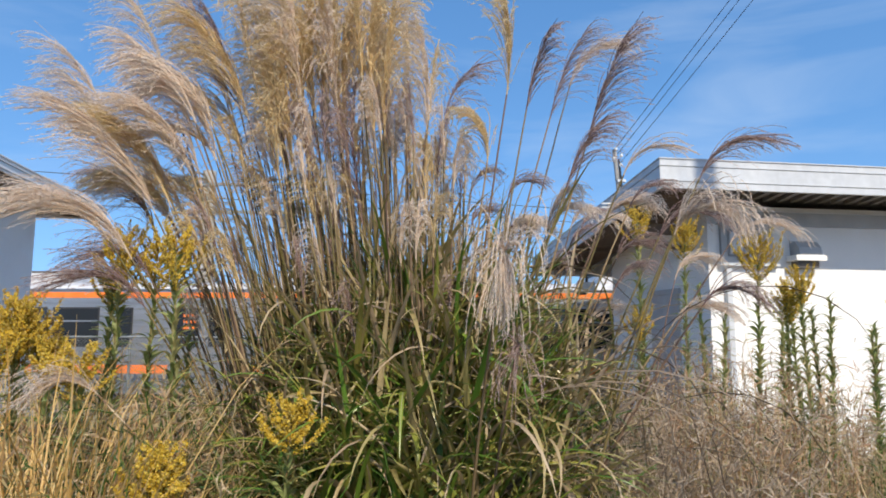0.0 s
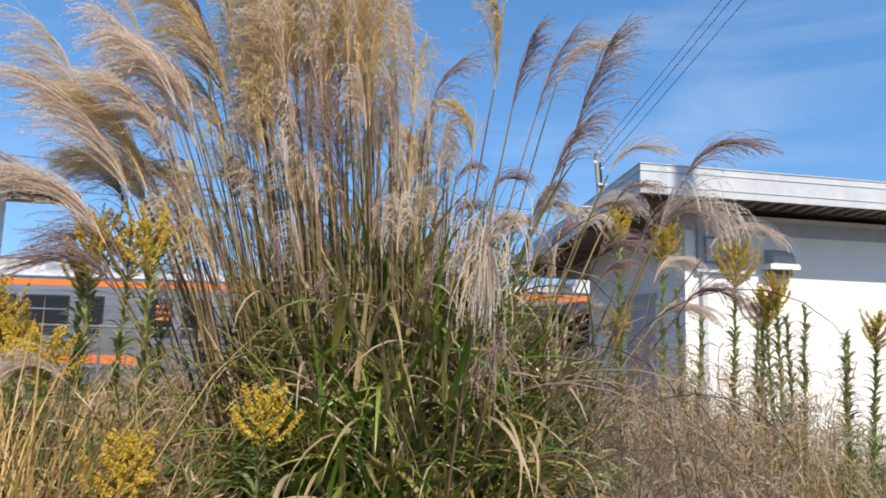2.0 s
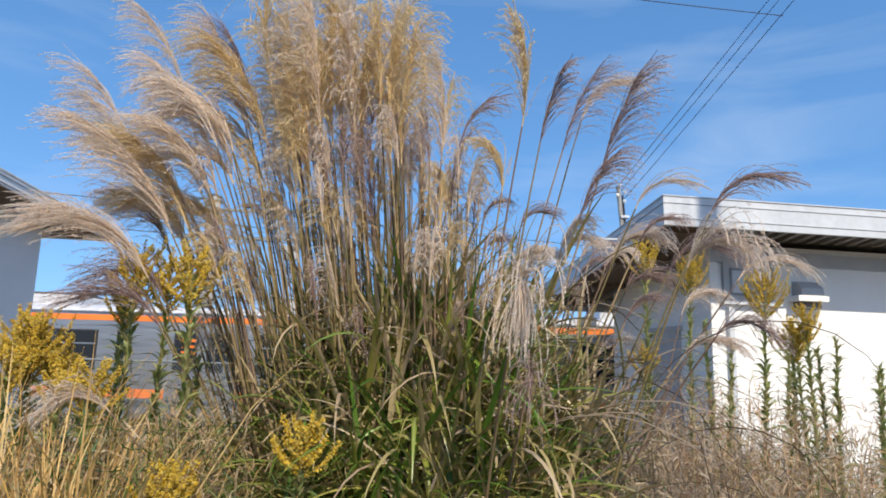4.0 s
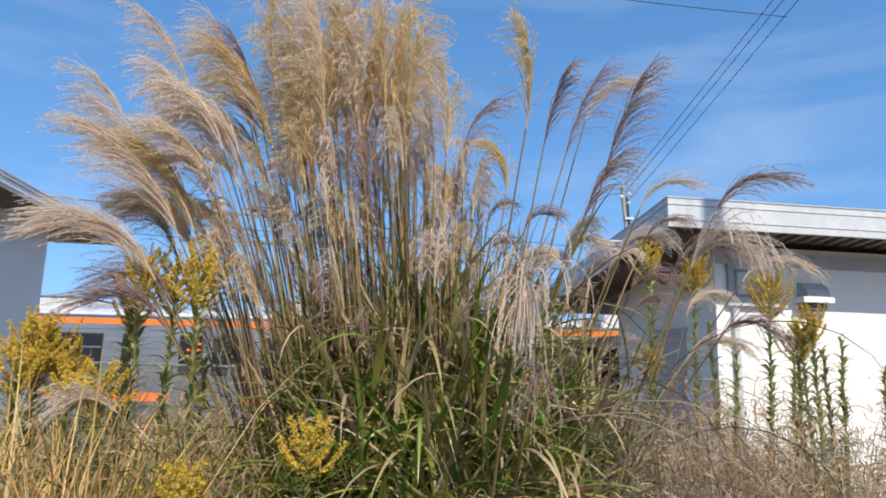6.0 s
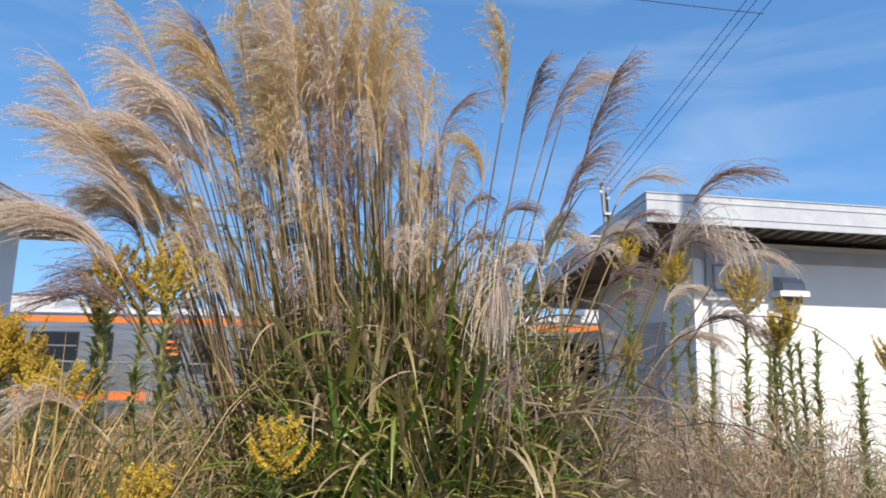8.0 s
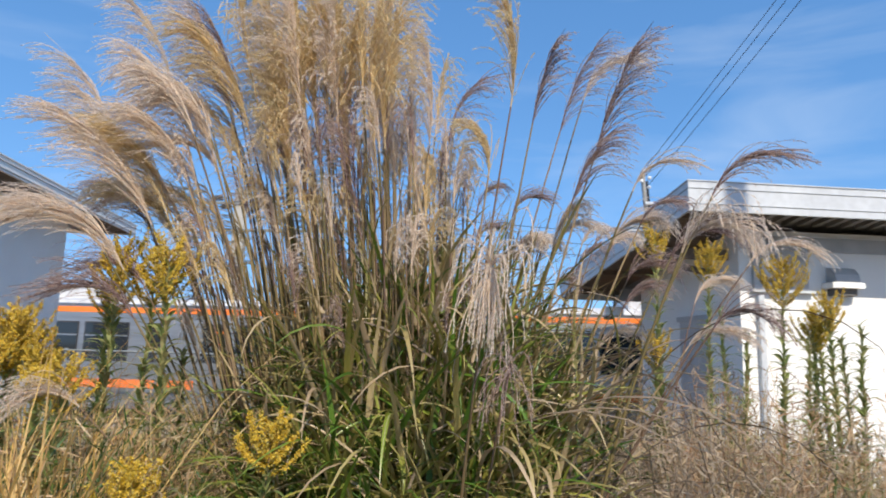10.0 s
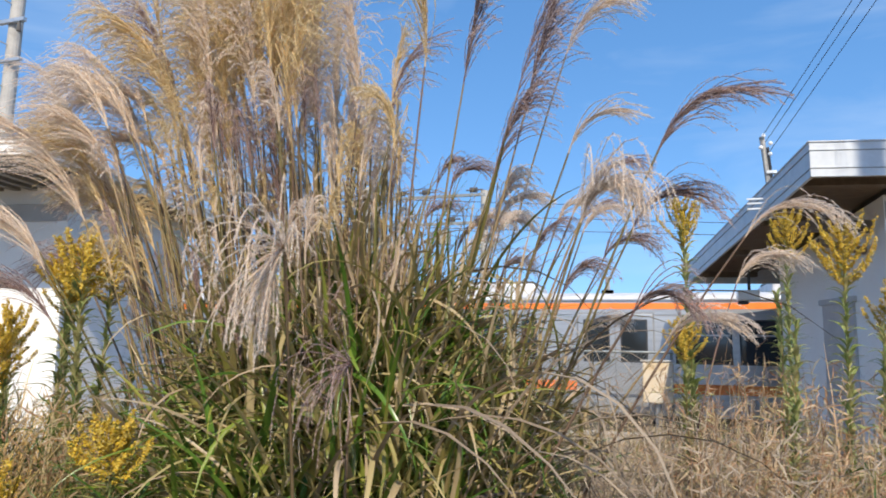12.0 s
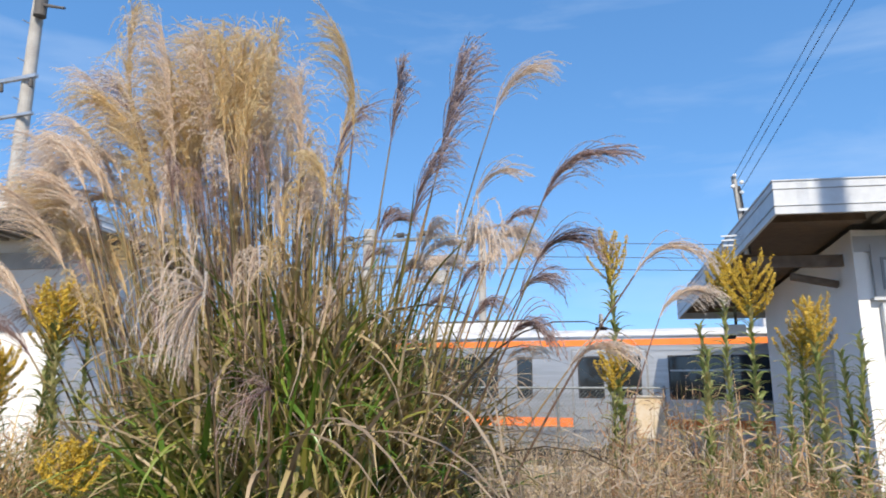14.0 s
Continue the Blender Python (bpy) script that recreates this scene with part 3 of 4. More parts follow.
def fast_mesh(name, verts, quads, tris, quad_mat, tri_mat, mats, parent=None, label=""):
    me = bpy.data.meshes.new(name)
    nq, nt = len(quads), len(tris)
    me.vertices.add(len(verts))
    me.vertices.foreach_set("co", np.asarray(verts, np.float32).ravel())
    me.loops.add(4 * nq + 3 * nt)
    me.loops.foreach_set("vertex_index", np.concatenate([np.asarray(quads, np.int32).ravel(), np.asarray(tris, np.int32).ravel()]))
    me.polygons.add(nq + nt)
    me.polygons.foreach_set("loop_start", np.concatenate([np.arange(nq) * 4, 4 * nq + np.arange(nt) * 3]).astype(np.int32))
    me.polygons.foreach_set("material_index", np.concatenate([np.full(nq, quad_mat), np.full(nt, tri_mat)]).astype(np.int32))
    for m in mats:
        me.materials.append(m)
    me.update(calc_edges=True)
    ob = new(name, me)
    ob.parent = parent
    return tagged(ob, label)


def units(a):
    return a / np.maximum(1e-9, np.linalg.norm(a, axis=-1, keepdims=True))


def plume(stem, kind, curve, sweep, n, length, hang=0.0, spread=0.45, fluff=1.0, hair=1.0, reach=0.72):
    """Racemes along the rachis, each a thin arching strand set with silky hairs."""
    pts = np.array(curve) - CLUMP
    u = (np.arange(n) + rng.random(n)) / n
    at = reach * u * (len(pts) - 1)
    k = at.astype(int)
    p = pts[k] + (pts[k + 1] - pts[k]) * (at - k)[:, None]
    d = units(pts[k + 1] - pts[k])
    radial = rng.normal(size=(n, 3))
    radial = units(radial - d * (radial * d).sum(1, keepdims=True))
    d0 = units(d + 0.62 * spread * radial * rng.uniform(0.3, 1.3, (n, 1)) + 0.12 * sweep)
    ln = length * (1.08 - 0.5 * u) * rng.uniform(0.7, 1.2, n)
    end = units(sweep * rng.uniform(0.7, 1.15, (n, 1)) + np.array((0, 0, -1.0)) * (0.42 + hang) + 0.17 * rng.normal(size=(n, 3)))
    m = 9
    bend = rng.uniform(1.1, 2.0, n)
    line = np.zeros((n, m + 1, 3))
    line[:, 0] = p
    for j in range(m):
        t = (((j + 1) / m) ** bend)[:, None]
        line[:, j + 1] = line[:, j] + units(d0 * (1 - t) + end * t * 0.9) * (ln / m)[:, None]
    side = units(np.cross(d0, rng.normal(size=(n, 3))))[:, None, :] * np.linspace(0.0014, 0.0008, m + 1)[None, :, None]
    sv = np.stack([line - side, line + side], 2).reshape(-1, 3)
    a = (np.arange(n)[:, None] * (m + 1) * 2 + np.arange(m)[None] * 2).ravel()
    quads = np.stack([a, a + 1, a + 3, a + 2], 1)
    # central axis
    rs = Soup()
    rs.tube(list(pts), np.linspace(0.0026, 0.0007, len(pts)), 4)
    quads = np.concatenate([quads, np.array(rs.f) + len(sv)])
    sv = np.concatenate([sv, np.array(rs.v)])
    # silky hairs
    h = int(fluff * (70 if kind == "p" else 120))
    t = (0.04 + 0.96 * rng.random((n, h))) * m
    j = np.minimum(t.astype(int), m - 1)
    rows = np.arange(n)[:, None]
    o = line[rows, j] + (line[rows, j + 1] - line[rows, j]) * (t - j)[..., None]
    dd = units(line[rows, j + 1] - line[rows, j])
    r = rng.normal(size=(n, h, 3))
    r = units(r - dd * (r * dd).sum(-1, keepdims=True))
    w = np.cross(dd, r) * 0.00085
    tip = o + (dd * rng.uniform(0.5, 1.0, (n, h, 1)) + r * rng.uniform(0.2, 0.75, (n, h, 1))) * rng.uniform(0.0065, 0.0145, (n, h, 1)) * hair
    hv = np.stack([o - w, o + w, tip], 2).reshape(-1, 3)
    tris = (np.arange(n * h * 3) + len(sv)).reshape(-1, 3)
    return fast_mesh("plume", np.concatenate([sv, hv]), quads, tris, 0, 1, [M_RACEME[kind], M_HAIR[kind]], stem,
                     {"s": "silvery tan plume", "g": "golden tan plume", "p": "mauve-brown plume"}[kind])


def culm(kind, neck, tip, n=104, length=0.34, hang=0.0, arch=0.35, base=None, spread=0.45, sweep=None, fluff=1.0, hair=1.0):
    neck, tip = np.array(neck), np.array(tip)
    lean = (neck - CLUMP)[:2]
    if base is None:
        base = CLUMP[:2] + (0.06, 0.16) + 0.22 * lean + rng.normal(size=2) * 0.06
    base = np.array((*base, 0.0))
    ctrl = base + (neck - base) * 0.55 + np.array((0, 0, 0.10)) - 0.10 * np.array((*lean, 0))
    line = bezier(base, ctrl, neck, 12)
    s = Soup()
    s.tube([p - CLUMP for p in line], np.linspace(0.0068, 0.0028, 12), 6)
    stem = s.make("stem", [M_STEM], grass, smooth=True)
    d = unit(neck - line[-2])
    gap = np.linalg.norm(tip - neck)
    curve = bezier(neck, neck + d * gap * (0.4 + arch * 0.4) + np.array((0, 0, arch * gap * 0.3)), tip, 14)
    if sweep is None:
        flat = np.array((*(tip - neck)[:2], 0.0))
        size = np.linalg.norm(flat)
        sweep = flat / max(size, 0.05) * min(1.0, size / 0.16) * 0.9 + 0.15 * rng.normal(size=3) * (1, 1, 0)
    plume(stem, kind, curve, sweep, n, length, hang, spread, fluff, hair)
    return stem


culm("p", (0.74, 2.30, 2.23), (0.90, 2.14, 2.62), n=84, length=0.25, hang=0.1, spread=0.5)
culm("p", (0.54, 2.38, 2.37), (0.64, 2.26, 2.66), n=60, length=0.19, spread=0.42)
culm("p", (1.09, 2.23, 2.08), (1.37, 2.17, 2.19), n=64, length=0.22, hang=0.35, spread=0.35)
culm("s", (0.79, 2.90, 2.66), (1.04, 2.84, 2.84), n=64, length=0.30, hang=0.4)
culm("p", (0.66, 2.62, 2.42), (0.84, 2.54, 2.80), n=60, length=0.24)
culm("g", (0.46, 2.25, 2.38), (0.41, 2.14, 2.76), n=74, length=0.27, hang=-0.25, spread=0.3)
culm("g", (0.39, 2.20, 2.13), (0.33, 2.20, 2.30), n=50, length=0.19, hang=-0.2, spread=0.4)
culm("s", (0.86, 2.30, 2.11), (1.06, 2.16, 2.15), n=22, length=0.20, hang=0.3, spread=0.3, hair=0.8)
culm("p", (0.66, 2.28, 2.06), (0.80, 2.20, 2.30), n=60, length=0.22, hang=0.2, spread=0.45)
culm("s", (0.92, 1.98, 1.86), (1.06, 1.78, 1.88), n=60, length=0.28, hang=1.6, arch=0.15, base=(0.5, 2.25))
culm("s", (1.40, 3.46, 1.84), (1.66, 3.52, 1.96), n=60, length=0.30, hang=0.9, spread=0.4, base=(1.05, 3.1))
culm("s", (1.33, 2.60, 1.91), (1.55, 2.50, 1.95), n=34, length=0.25, hang=1.2, spread=0.3)
culm("p", (1.02, 2.05, 1.66), (1.16, 1.94, 1.66), n=34, length=0.2, hang=1.0, spread=0.4)
culm("s", (0.84, 2.55, 1.98), (1.00, 2.45, 2.03), n=56, length=0.24, hang=0.9)
culm("p", (1.02, 2.45, 1.92), (1.22, 2.36, 1.98), n=60, length=0.27, hang=1.0, spread=0.4)
culm("p", (0.92, 2.70, 1.86), (1.06, 2.62, 1.90), n=50, length=0.24, hang=0.8)
culm("s", (1.10, 2.60, 1.60), (1.32, 2.50, 1.64), n=40, length=0.22, hang=0.8)
culm("s", (0.62, 2.46, 1.95), (0.70, 2.42, 2.10), n=44, length=0.20, hang=0.3)
culm("s", (0.40, 1.63, 1.765), (0.39, 1.575, 1.69), n=66, length=0.26, hang=2.2, spread=0.85, arch=-0.2, base=(0.26, 2.10), fluff=1.6, hair=0.75, sweep=np.array((-0.12, -0.03, 0.0)))
culm("p", (0.45, 1.84, 1.54), (0.44, 1.73, 1.48), n=30, length=0.25, hang=1.3, spread=1.5, arch=-0.1, base=(0.30, 2.15), fluff=1.8, hair=0.6, sweep=np.array((-0.1, -0.1, 0.0)))
culm("g", (-0.34, 2.42, 2.25), (-0.42, 2.34, 2.93), n=114, length=0.30, hang=-0.05, spread=0.34)
culm("g", (-0.30, 2.46, 2.32), (-0.34, 2.40, 3.01), n=124, length=0.32, hang=-0.15, spread=0.30)
culm("g", (-0.22, 2.38, 2.33), (-0.21, 2.34, 2.98), n=124, length=0.32, hang=-0.15, spread=0.30)
culm("g", (-0.17, 2.50, 2.40), (-0.16, 2.46, 3.00), n=109, length=0.30, hang=0.0, spread=0.34)
culm("g", (-0.27, 2.30, 2.11), (-0.32, 2.22, 2.65), n=104, length=0.28, hang=-0.1, spread=0.30)
culm("g", (-0.23, 2.34, 2.14), (-0.24, 2.28, 2.70), n=104, length=0.28, hang=-0.1, spread=0.30)
culm("g", (-0.11, 2.40, 2.23), (-0.09, 2.36, 2.76), n=96, length=0.28, spread=0.36)
culm("p", (-0.04, 2.36, 1.95), (-0.05, 2.34, 2.54), n=78, length=0.20, hang=-0.1, spread=0.32)
culm("g", (-0.02, 2.50, 2.31), (0.00, 2.46, 2.90), n=91, length=0.27, spread=0.36)
culm("s", (0.03, 2.56, 2.26), (0.04, 2.54, 2.83), n=78, length=0.25, spread=0.36)
culm("s", (0.10, 2.52, 2.27), (0.09, 2.50, 2.88), n=78, length=0.25, spread=0.36)
culm("s", (0.18, 2.40, 2.30), (0.13, 2.34, 2.73), n=72, length=0.24, spread=0.4)
culm("g", (0.20, 2.44, 2.10), (0.17, 2.42, 2.29), n=34, length=0.13, spread=0.45)
culm("g", (-0.45, 2.34, 2.32), (-0.72, 2.18, 2.72), n=115, length=0.34, hang=0.15, spread=0.45)
culm("p", (-0.50, 2.40, 2.37), (-0.66, 2.26, 2.80), n=87, length=0.30, hang=0.1, spread=0.4)
culm("s", (-0.58, 2.48, 2.43), (-0.79, 2.40, 2.94), n=87, length=0.30, spread=0.42)
culm("s", (-0.54, 2.28, 2.20), (-0.78, 2.16, 2.49), n=87, length=0.30)
culm("s", (-0.68, 2.44, 2.29), (-1.00, 2.32, 2.69), n=92, length=0.31)
culm("s", (-0.60, 2.22, 2.11), (-0.83, 2.10, 2.34), n=80, length=0.28)
culm("g", (-0.74, 2.34, 2.09), (-1.01, 2.22, 2.35), n=80, length=0.28)
culm("s", (-0.73, 2.26, 1.97), (-1.13, 2.08, 2.36), n=115, length=0.33)
culm("s", (-0.94, 2.50, 2.17), (-1.28, 2.38, 2.72), n=92, length=0.31)
culm("s", (-1.05, 2.60, 2.28), (-1.29, 2.50, 2.61), n=70, length=0.27)
culm("s", (-0.90, 2.62, 2.63), (-1.16, 2.54, 3.03), n=75, length=0.28)
culm("s", (-0.73, 2.12, 1.80), (-1.06, 1.98, 1.98), n=110, length=0.32)
culm("s", (-0.85, 2.20, 1.87), (-1.19, 2.08, 1.91), n=87, length=0.30)
culm("p", (-0.67, 2.10, 1.65), (-0.93, 1.96, 1.69), n=75, length=0.25)
culm("s", (-0.72, 1.95, 1.40), (-0.86, 1.84, 1.39), n=42, length=0.19, hang=0.5, hair=0.9)
# the dense golden heart of the clump
for i in range(17):
    nk = np.array((-0.44 + 0.5 * i / 16 + rng.normal() * 0.03, rng.uniform(2.2, 2.62), 2.34 + rng.normal() * 0.10))
    culm("gggs"[i % 4], nk, nk + ((nk[0] + 0.12) * 0.32 + rng.normal() * 0.04, -0.06 + rng.normal() * 0.03, rng.uniform(0.46, 0.66)), n=92, length=0.29, hang=-0.1 + 0.2 * rng.random(), spread=0.36)
# pale plumes fanning out low over the goldenrod
for i in range(12):
    nk = np.array((rng.uniform(-0.85, -0.5), rng.uniform(2.15, 2.7), 0.0))
    nk[2] = rng.uniform(1.75, 2.35)
    culm("sspsg"[i % 5], nk, nk + (rng.uniform(-0.36, -0.2), rng.normal() * 0.06 - 0.05, rng.uniform(0.05, 0.34)), n=76, length=0.31, hang=0.1, spread=0.48)
for i in range(18):
    nk = np.array((rng.uniform(0.3, 0.95), rng.uniform(2.35, 3.0), 0.0))
    nk[2] = 1.96 - 0.25 * (nk[0] - 0.45) + rng.normal() * 0.10
    culm("spps"[i % 4], nk, nk + (rng.uniform(0.05, 0.16), rng.normal() * 0.05, rng.uniform(0.0, 0.14)), n=28, length=0.17, hang=0.5, spread=0.35)

# lesser culms filling the heart of the clump
for i in range(20):
    x = rng.uniform(-0.70, 0.26)
    y = 2.5 + rng.uniform(-0.28, 0.5)
    z = 2.36 - 0.4 * abs(x + 0.15) + rng.normal() * 0.14
    nk = np.array((x, y, z))
    out = ((x + 0.05) * 0.55 + rng.normal() * 0.05, rng.normal() * 0.06, rng.uniform(0.28, 0.46))
    culm("ggsgp"[i % 5], nk, nk + out, n=44, length=0.24, hang=-0.1, spread=0.38)


# stems that have shed or not opened their plumes
for i in range(250):
    a, r = rng.uniform(0, 2 * math.pi), math.sqrt(rng.random())
    foot = CLUMP + (r * 0.22 * math.cos(a) + 0.04, r * 0.2 * math.sin(a) + 0.12, 0)
    head = CLUMP + (r * 0.52 * math.cos(a) - 0.16 + rng.normal() * 0.05, r * 0.34 * math.sin(a) + 0.06 + rng.normal() * 0.05, rng.uniform(1.75, 2.4) - 0.25 * r)
    line = bezier(foot, foot * 0.45 + head * 0.55 + (0, 0, 0.08), head, 9)
    s = Soup()
    s.tube([q - CLUMP for q in line], np.linspace(0.0066, 0.0022, 9), 6)
    stem = s.make("stem", [M_STEM], grass, smooth=True)
    if i % 5 < 3:                       # a thin leftover spray at the top
        way = unit(line[-1] - line[-2])
        side = np.array((way[0] * 1.5 + rng.normal() * 0.3, rng.normal() * 0.3, 0.0))
        plume(stem, "sgp"[i % 3], bezier(head, head + way * 0.13, head + way * 0.22 + side * 0.06, 8), side, 16 + 3 * (i % 5), 0.15, 0.1, 0.3)


def leaf_shape(length, width, rise, bend, twist):
    """A long blade with a pale midrib: climbs, then arches over towards +x."""
    n = 10
    p, ang, pts = np.zeros(3), rise, []
    for i in range(n + 1):
        pts.append(p.copy())
        ang -= bend / n * (0.4 + 1.4 * i / n)
        p = p + np.array((math.cos(ang), twist * 0.12 * i / n, math.sin(ang))) * length / n
    v, f, m = [], [], []
    for i, q in enumerate(pts):
        t = i / n
        w = width * min(1.0, 0.45 + 2.2 * t) * (1 - t ** 2.4) * 0.5 + 0.0004
        roll = twist * t
        sd = np.array((math.sin(roll) * 0.5, math.cos(roll), 0.25 * math.sin(roll)))
        for k, up in ((-1, 1), (-0.13, 0), (0.13, 0), (1, 1)):
            v.append(q + sd * w * k + np.array((0, 0, up * w * 0.35)))
    for i in range(n):
        for k in range(3):
            a = 4 * i + k
            f.append((a, a + 1, a + 5, a + 4))
            m.append(1 if k == 1 else 0)
    return v, f, m


LEAF_FORMS = [leaf_shape(rng.uniform(0.24, 0.6), rng.uniform(0.008, 0.014) if i % 2 else rng.uniform(0.014, 0.024), radians(rng.uniform(35, 85)), radians(rng.uniform(15, 130)), rng.uniform(-1.8, 1.8)) for i in range(26)]


def leaf_mesh(form, mats):
    v, f, m = form
    me = bpy.data.meshes.new("leaf")
    me.from_pydata([tuple(p) for p in v], [], f)
    for q in mats:
        me.materials.append(q)
    me.polygons.foreach_set("material_index", m)
    me.polygons.foreach_set("use_smooth", [True] * len(me.polygons))
    return me


LEAF_MESHES = [leaf_mesh(fm, (M_LEAF, M_RIB)) for fm in LEAF_FORMS]
DRY_MESHES = [leaf_mesh(fm, (M_LEAF_DRY, M_RIB)) for fm in LEAF_FORMS]


def leaf_place(front):
    a = rng.uniform(math.pi * 0.95, math.pi * 2.05) if front else rng.uniform(0, 2 * math.pi)
    r = rng.uniform(0.15, 1.0) if front else math.sqrt(rng.random())
    top = 1.70 - 0.50 * r * r
    z = rng.uniform(0.62 if front else 0.5, top)
    heading = math.degrees(a) + rng.normal() * (55 if front else 75)
    reach = 0.66 - 0.22 * (z - 0.6)
    return pose(r * math.cos(a) * 0.52 + 0.12, r * math.sin(a) * reach + 0.14, z, rng.normal() * 18, rng.normal() * 16, heading)


LONG_FORMS = [leaf_shape(rng.uniform(0.75, 1.05), rng.uniform(0.012, 0.018), radians(rng.uniform(50, 75)), radians(rng.uniform(95, 150)), rng.uniform(-0.8, 0.8)) for _ in range(6)]
LONG_MESHES = [leaf_mesh(fm, (M_DEAD, M_DEAD)) for fm in LONG_FORMS]
for i in range(46):
    ob = new("withered_leaf", LONG_MESHES[i % 6])
    ob.parent = grass
    a = rng.uniform(-0.9, 0.6) if i % 5 else rng.uniform(2.4, 3.8)
    ob.matrix_local = pose(rng.uniform(-0.2, 0.55) + 0.2 * (i % 2), rng.uniform(-0.35, 0.35), rng.uniform(0.85, 1.5), rng.normal() * 12, rng.normal() * 10, math.degrees(a))

for i in range(290):
    place = leaf_place(True)
    dry = rng.random() < (0.6 if place.translation.x > 0.38 else 0.3 if place.translation.x > -0.1 else 0.16)
    ob = new("leaf", (DRY_MESHES if dry else LEAF_MESHES)[i % 26])
    ob.parent = grass
    ob.matrix_local = place

far_v, far_f, far_m = [], [], []
for i in range(6200):
    m4 = np.array(leaf_place(False))
    v, f, m = LEAF_FORMS[(i * 7) % 26]
    k = len(far_v)
    far_v += [m4[:3, :3] @ p + m4[:3, 3] for p in v]
    far_f += [tuple(q + k for q in face) for face in f]
    far_m += [1 if rng.random() < (0.62 if m4[0, 3] > 0.38 else 0.32 if m4[0, 3] > -0.1 else 0.16) else 0] * len(f)
up_v, up_f = [], []
for i in range(700):
    a, r = rng.uniform(0, 2 * math.pi), math.sqrt(rng.random())
    x, y = r * math.cos(a), r * math.sin(a)
    m4 = np.array(pose(x * 0.5 - 0.02 + 0.35 * (i % 3 == 0), y * 0.4 + 0.14, rng.uniform(1.35, 1.95) - 0.3 * r - 0.12 * (i % 3 == 0), rng.normal() * 10, -30 + rng.normal() * 22, math.degrees(a) + rng.normal() * 50))
    v, f, m = LEAF_FORMS[(i * 5) % 26]
    k = len(up_v)
    up_v += [m4[:3, :3] @ (p * (1, 0.7, 1)) + m4[:3, 3] for p in v]
    up_f += [tuple(q + k for q in face) for face in f]
tagged(shape("dry_upper_foliage", up_v, up_f, [M_LEAVES_DRY], grass, "narrow drying blades among the stems", None, True), kind="stuff")
tagged(shape("inner_foliage", far_v, far_f, [M_LEAVES, M_LEAVES_DRY], grass, "dense arching green and straw blades", far_m, True), kind="stuff")


# ---- goldenrod ----
def goldenrod_leaf():
    n, v, f = 6, [], []
    for i in range(n + 1):
        t = i / n
        w = 0.0086 * math.sin(math.pi * min(1, t * 0.9 + 0.1)) ** 0.8
        x, z = 0.106 * t, 0.03 * math.sin(2.6 * t) - 0.03 * t * t
        v += [(x, -w, z + 0.3 * w), (x, 0, z), (x, w, z + 0.3 * w)]
    for i in range(n):
        for k in range(2):
            a = 3 * i + k
            f.append((a, a + 1, a + 4, a + 3))
    me = bpy.data.meshes.new("leaf")
    me.from_pydata(v, [], f)
    me.materials.append(M_GR_LEAF)
    return me


GR_LEAF = goldenrod_leaf()


def goldenrod(height, bloom, leaf_from, leaf_to, bloom_size, label, lean=0.05):
    """bloom: how many flowering side branches."""
    plant = empty("goldenrod", (0, 0, -50), 0, label, "wild flower", "goldenrod stand")
    ctrl = np.array((lean * 0.2, 0.02, height * 0.6))
    line = bezier((0, 0, 0), ctrl, (lean, 0, height), 16)
    s = Soup()
    s.tube(line, np.linspace(0.0045, 0.0015, 16), 5)
    s.make("stem", [M_GR_STEM], plant, smooth=True)
    def on(z):
        t = min(14.999, max(0.0, z / height * 15))
        return line[int(t)] + (line[int(t) + 1] - line[int(t)]) * (t - int(t))

    k = 0
    z = leaf_from
    while z < leaf_to:
        p = on(z)
        ob = new("leaf", GR_LEAF)
        ob.parent = plant
        big = 1.15 - 0.45 * (z - leaf_from) / max(0.1, leaf_to - leaf_from) + rng.normal() * 0.12
        ob.matrix_local = pose(p[0], p[1], z, rng.normal() * 12, -42 + rng.normal() * 14, k * 137.5 + rng.normal() * 12) @ Matrix.Scale(big, 4)
        z += 0.0062
        k += 1
    if bloom:
        s = Soup()
        for i in range(bloom):
            u = i / bloom
            z = height - bloom_size * (1 - u)
            p = on(z)
            a = i * 2.4 + rng.normal() * 0.3
            ln = bloom_size * 0.62 * (1.1 - 0.65 * u) * rng.uniform(0.65, 1.3)
            d = np.array((math.cos(a), math.sin(a), 0.0)) * ln
            br = bezier(p, p + d * 0.55 + (0, 0, ln * 0.30), p + d * 0.72 + (0, 0, ln * rng.uniform(0.6, 1.2)), 9)
            s.tube(br, np.linspace(0.0012, 0.0005, 9), 3, 1)
            cnt = int(210 * (1.1 - 0.5 * u))
            for j in range(cnt):
                t = (0.08 + 0.92 * rng.random()) * 8
                q = br[int(min(t, 7))] + (br[int(min(t, 7)) + 1] - br[int(min(t, 7))]) * (t - int(min(t, 7)))
                o = q + rng.normal(size=3) * (0.0036, 0.0036, 0.0034) + (0, 0, 0.004)
                r = rng.uniform(0.0028, 0.0054)
                c = [o + r * unit(rng.normal(size=3)) for _ in range(4)]
                kk = len(s.v)
                s.v += c
                s.f += [(kk, kk + 1, kk + 2), (kk, kk + 3, kk + 1), (kk + 1, kk + 3, kk + 2), (kk, kk + 2, kk + 3)]
                s.m += [0] * 4
        s.make("flower_head", [M_GR_FLOWER, M_GR_STEM], plant, "mustard-yellow flower spray")
    return plant


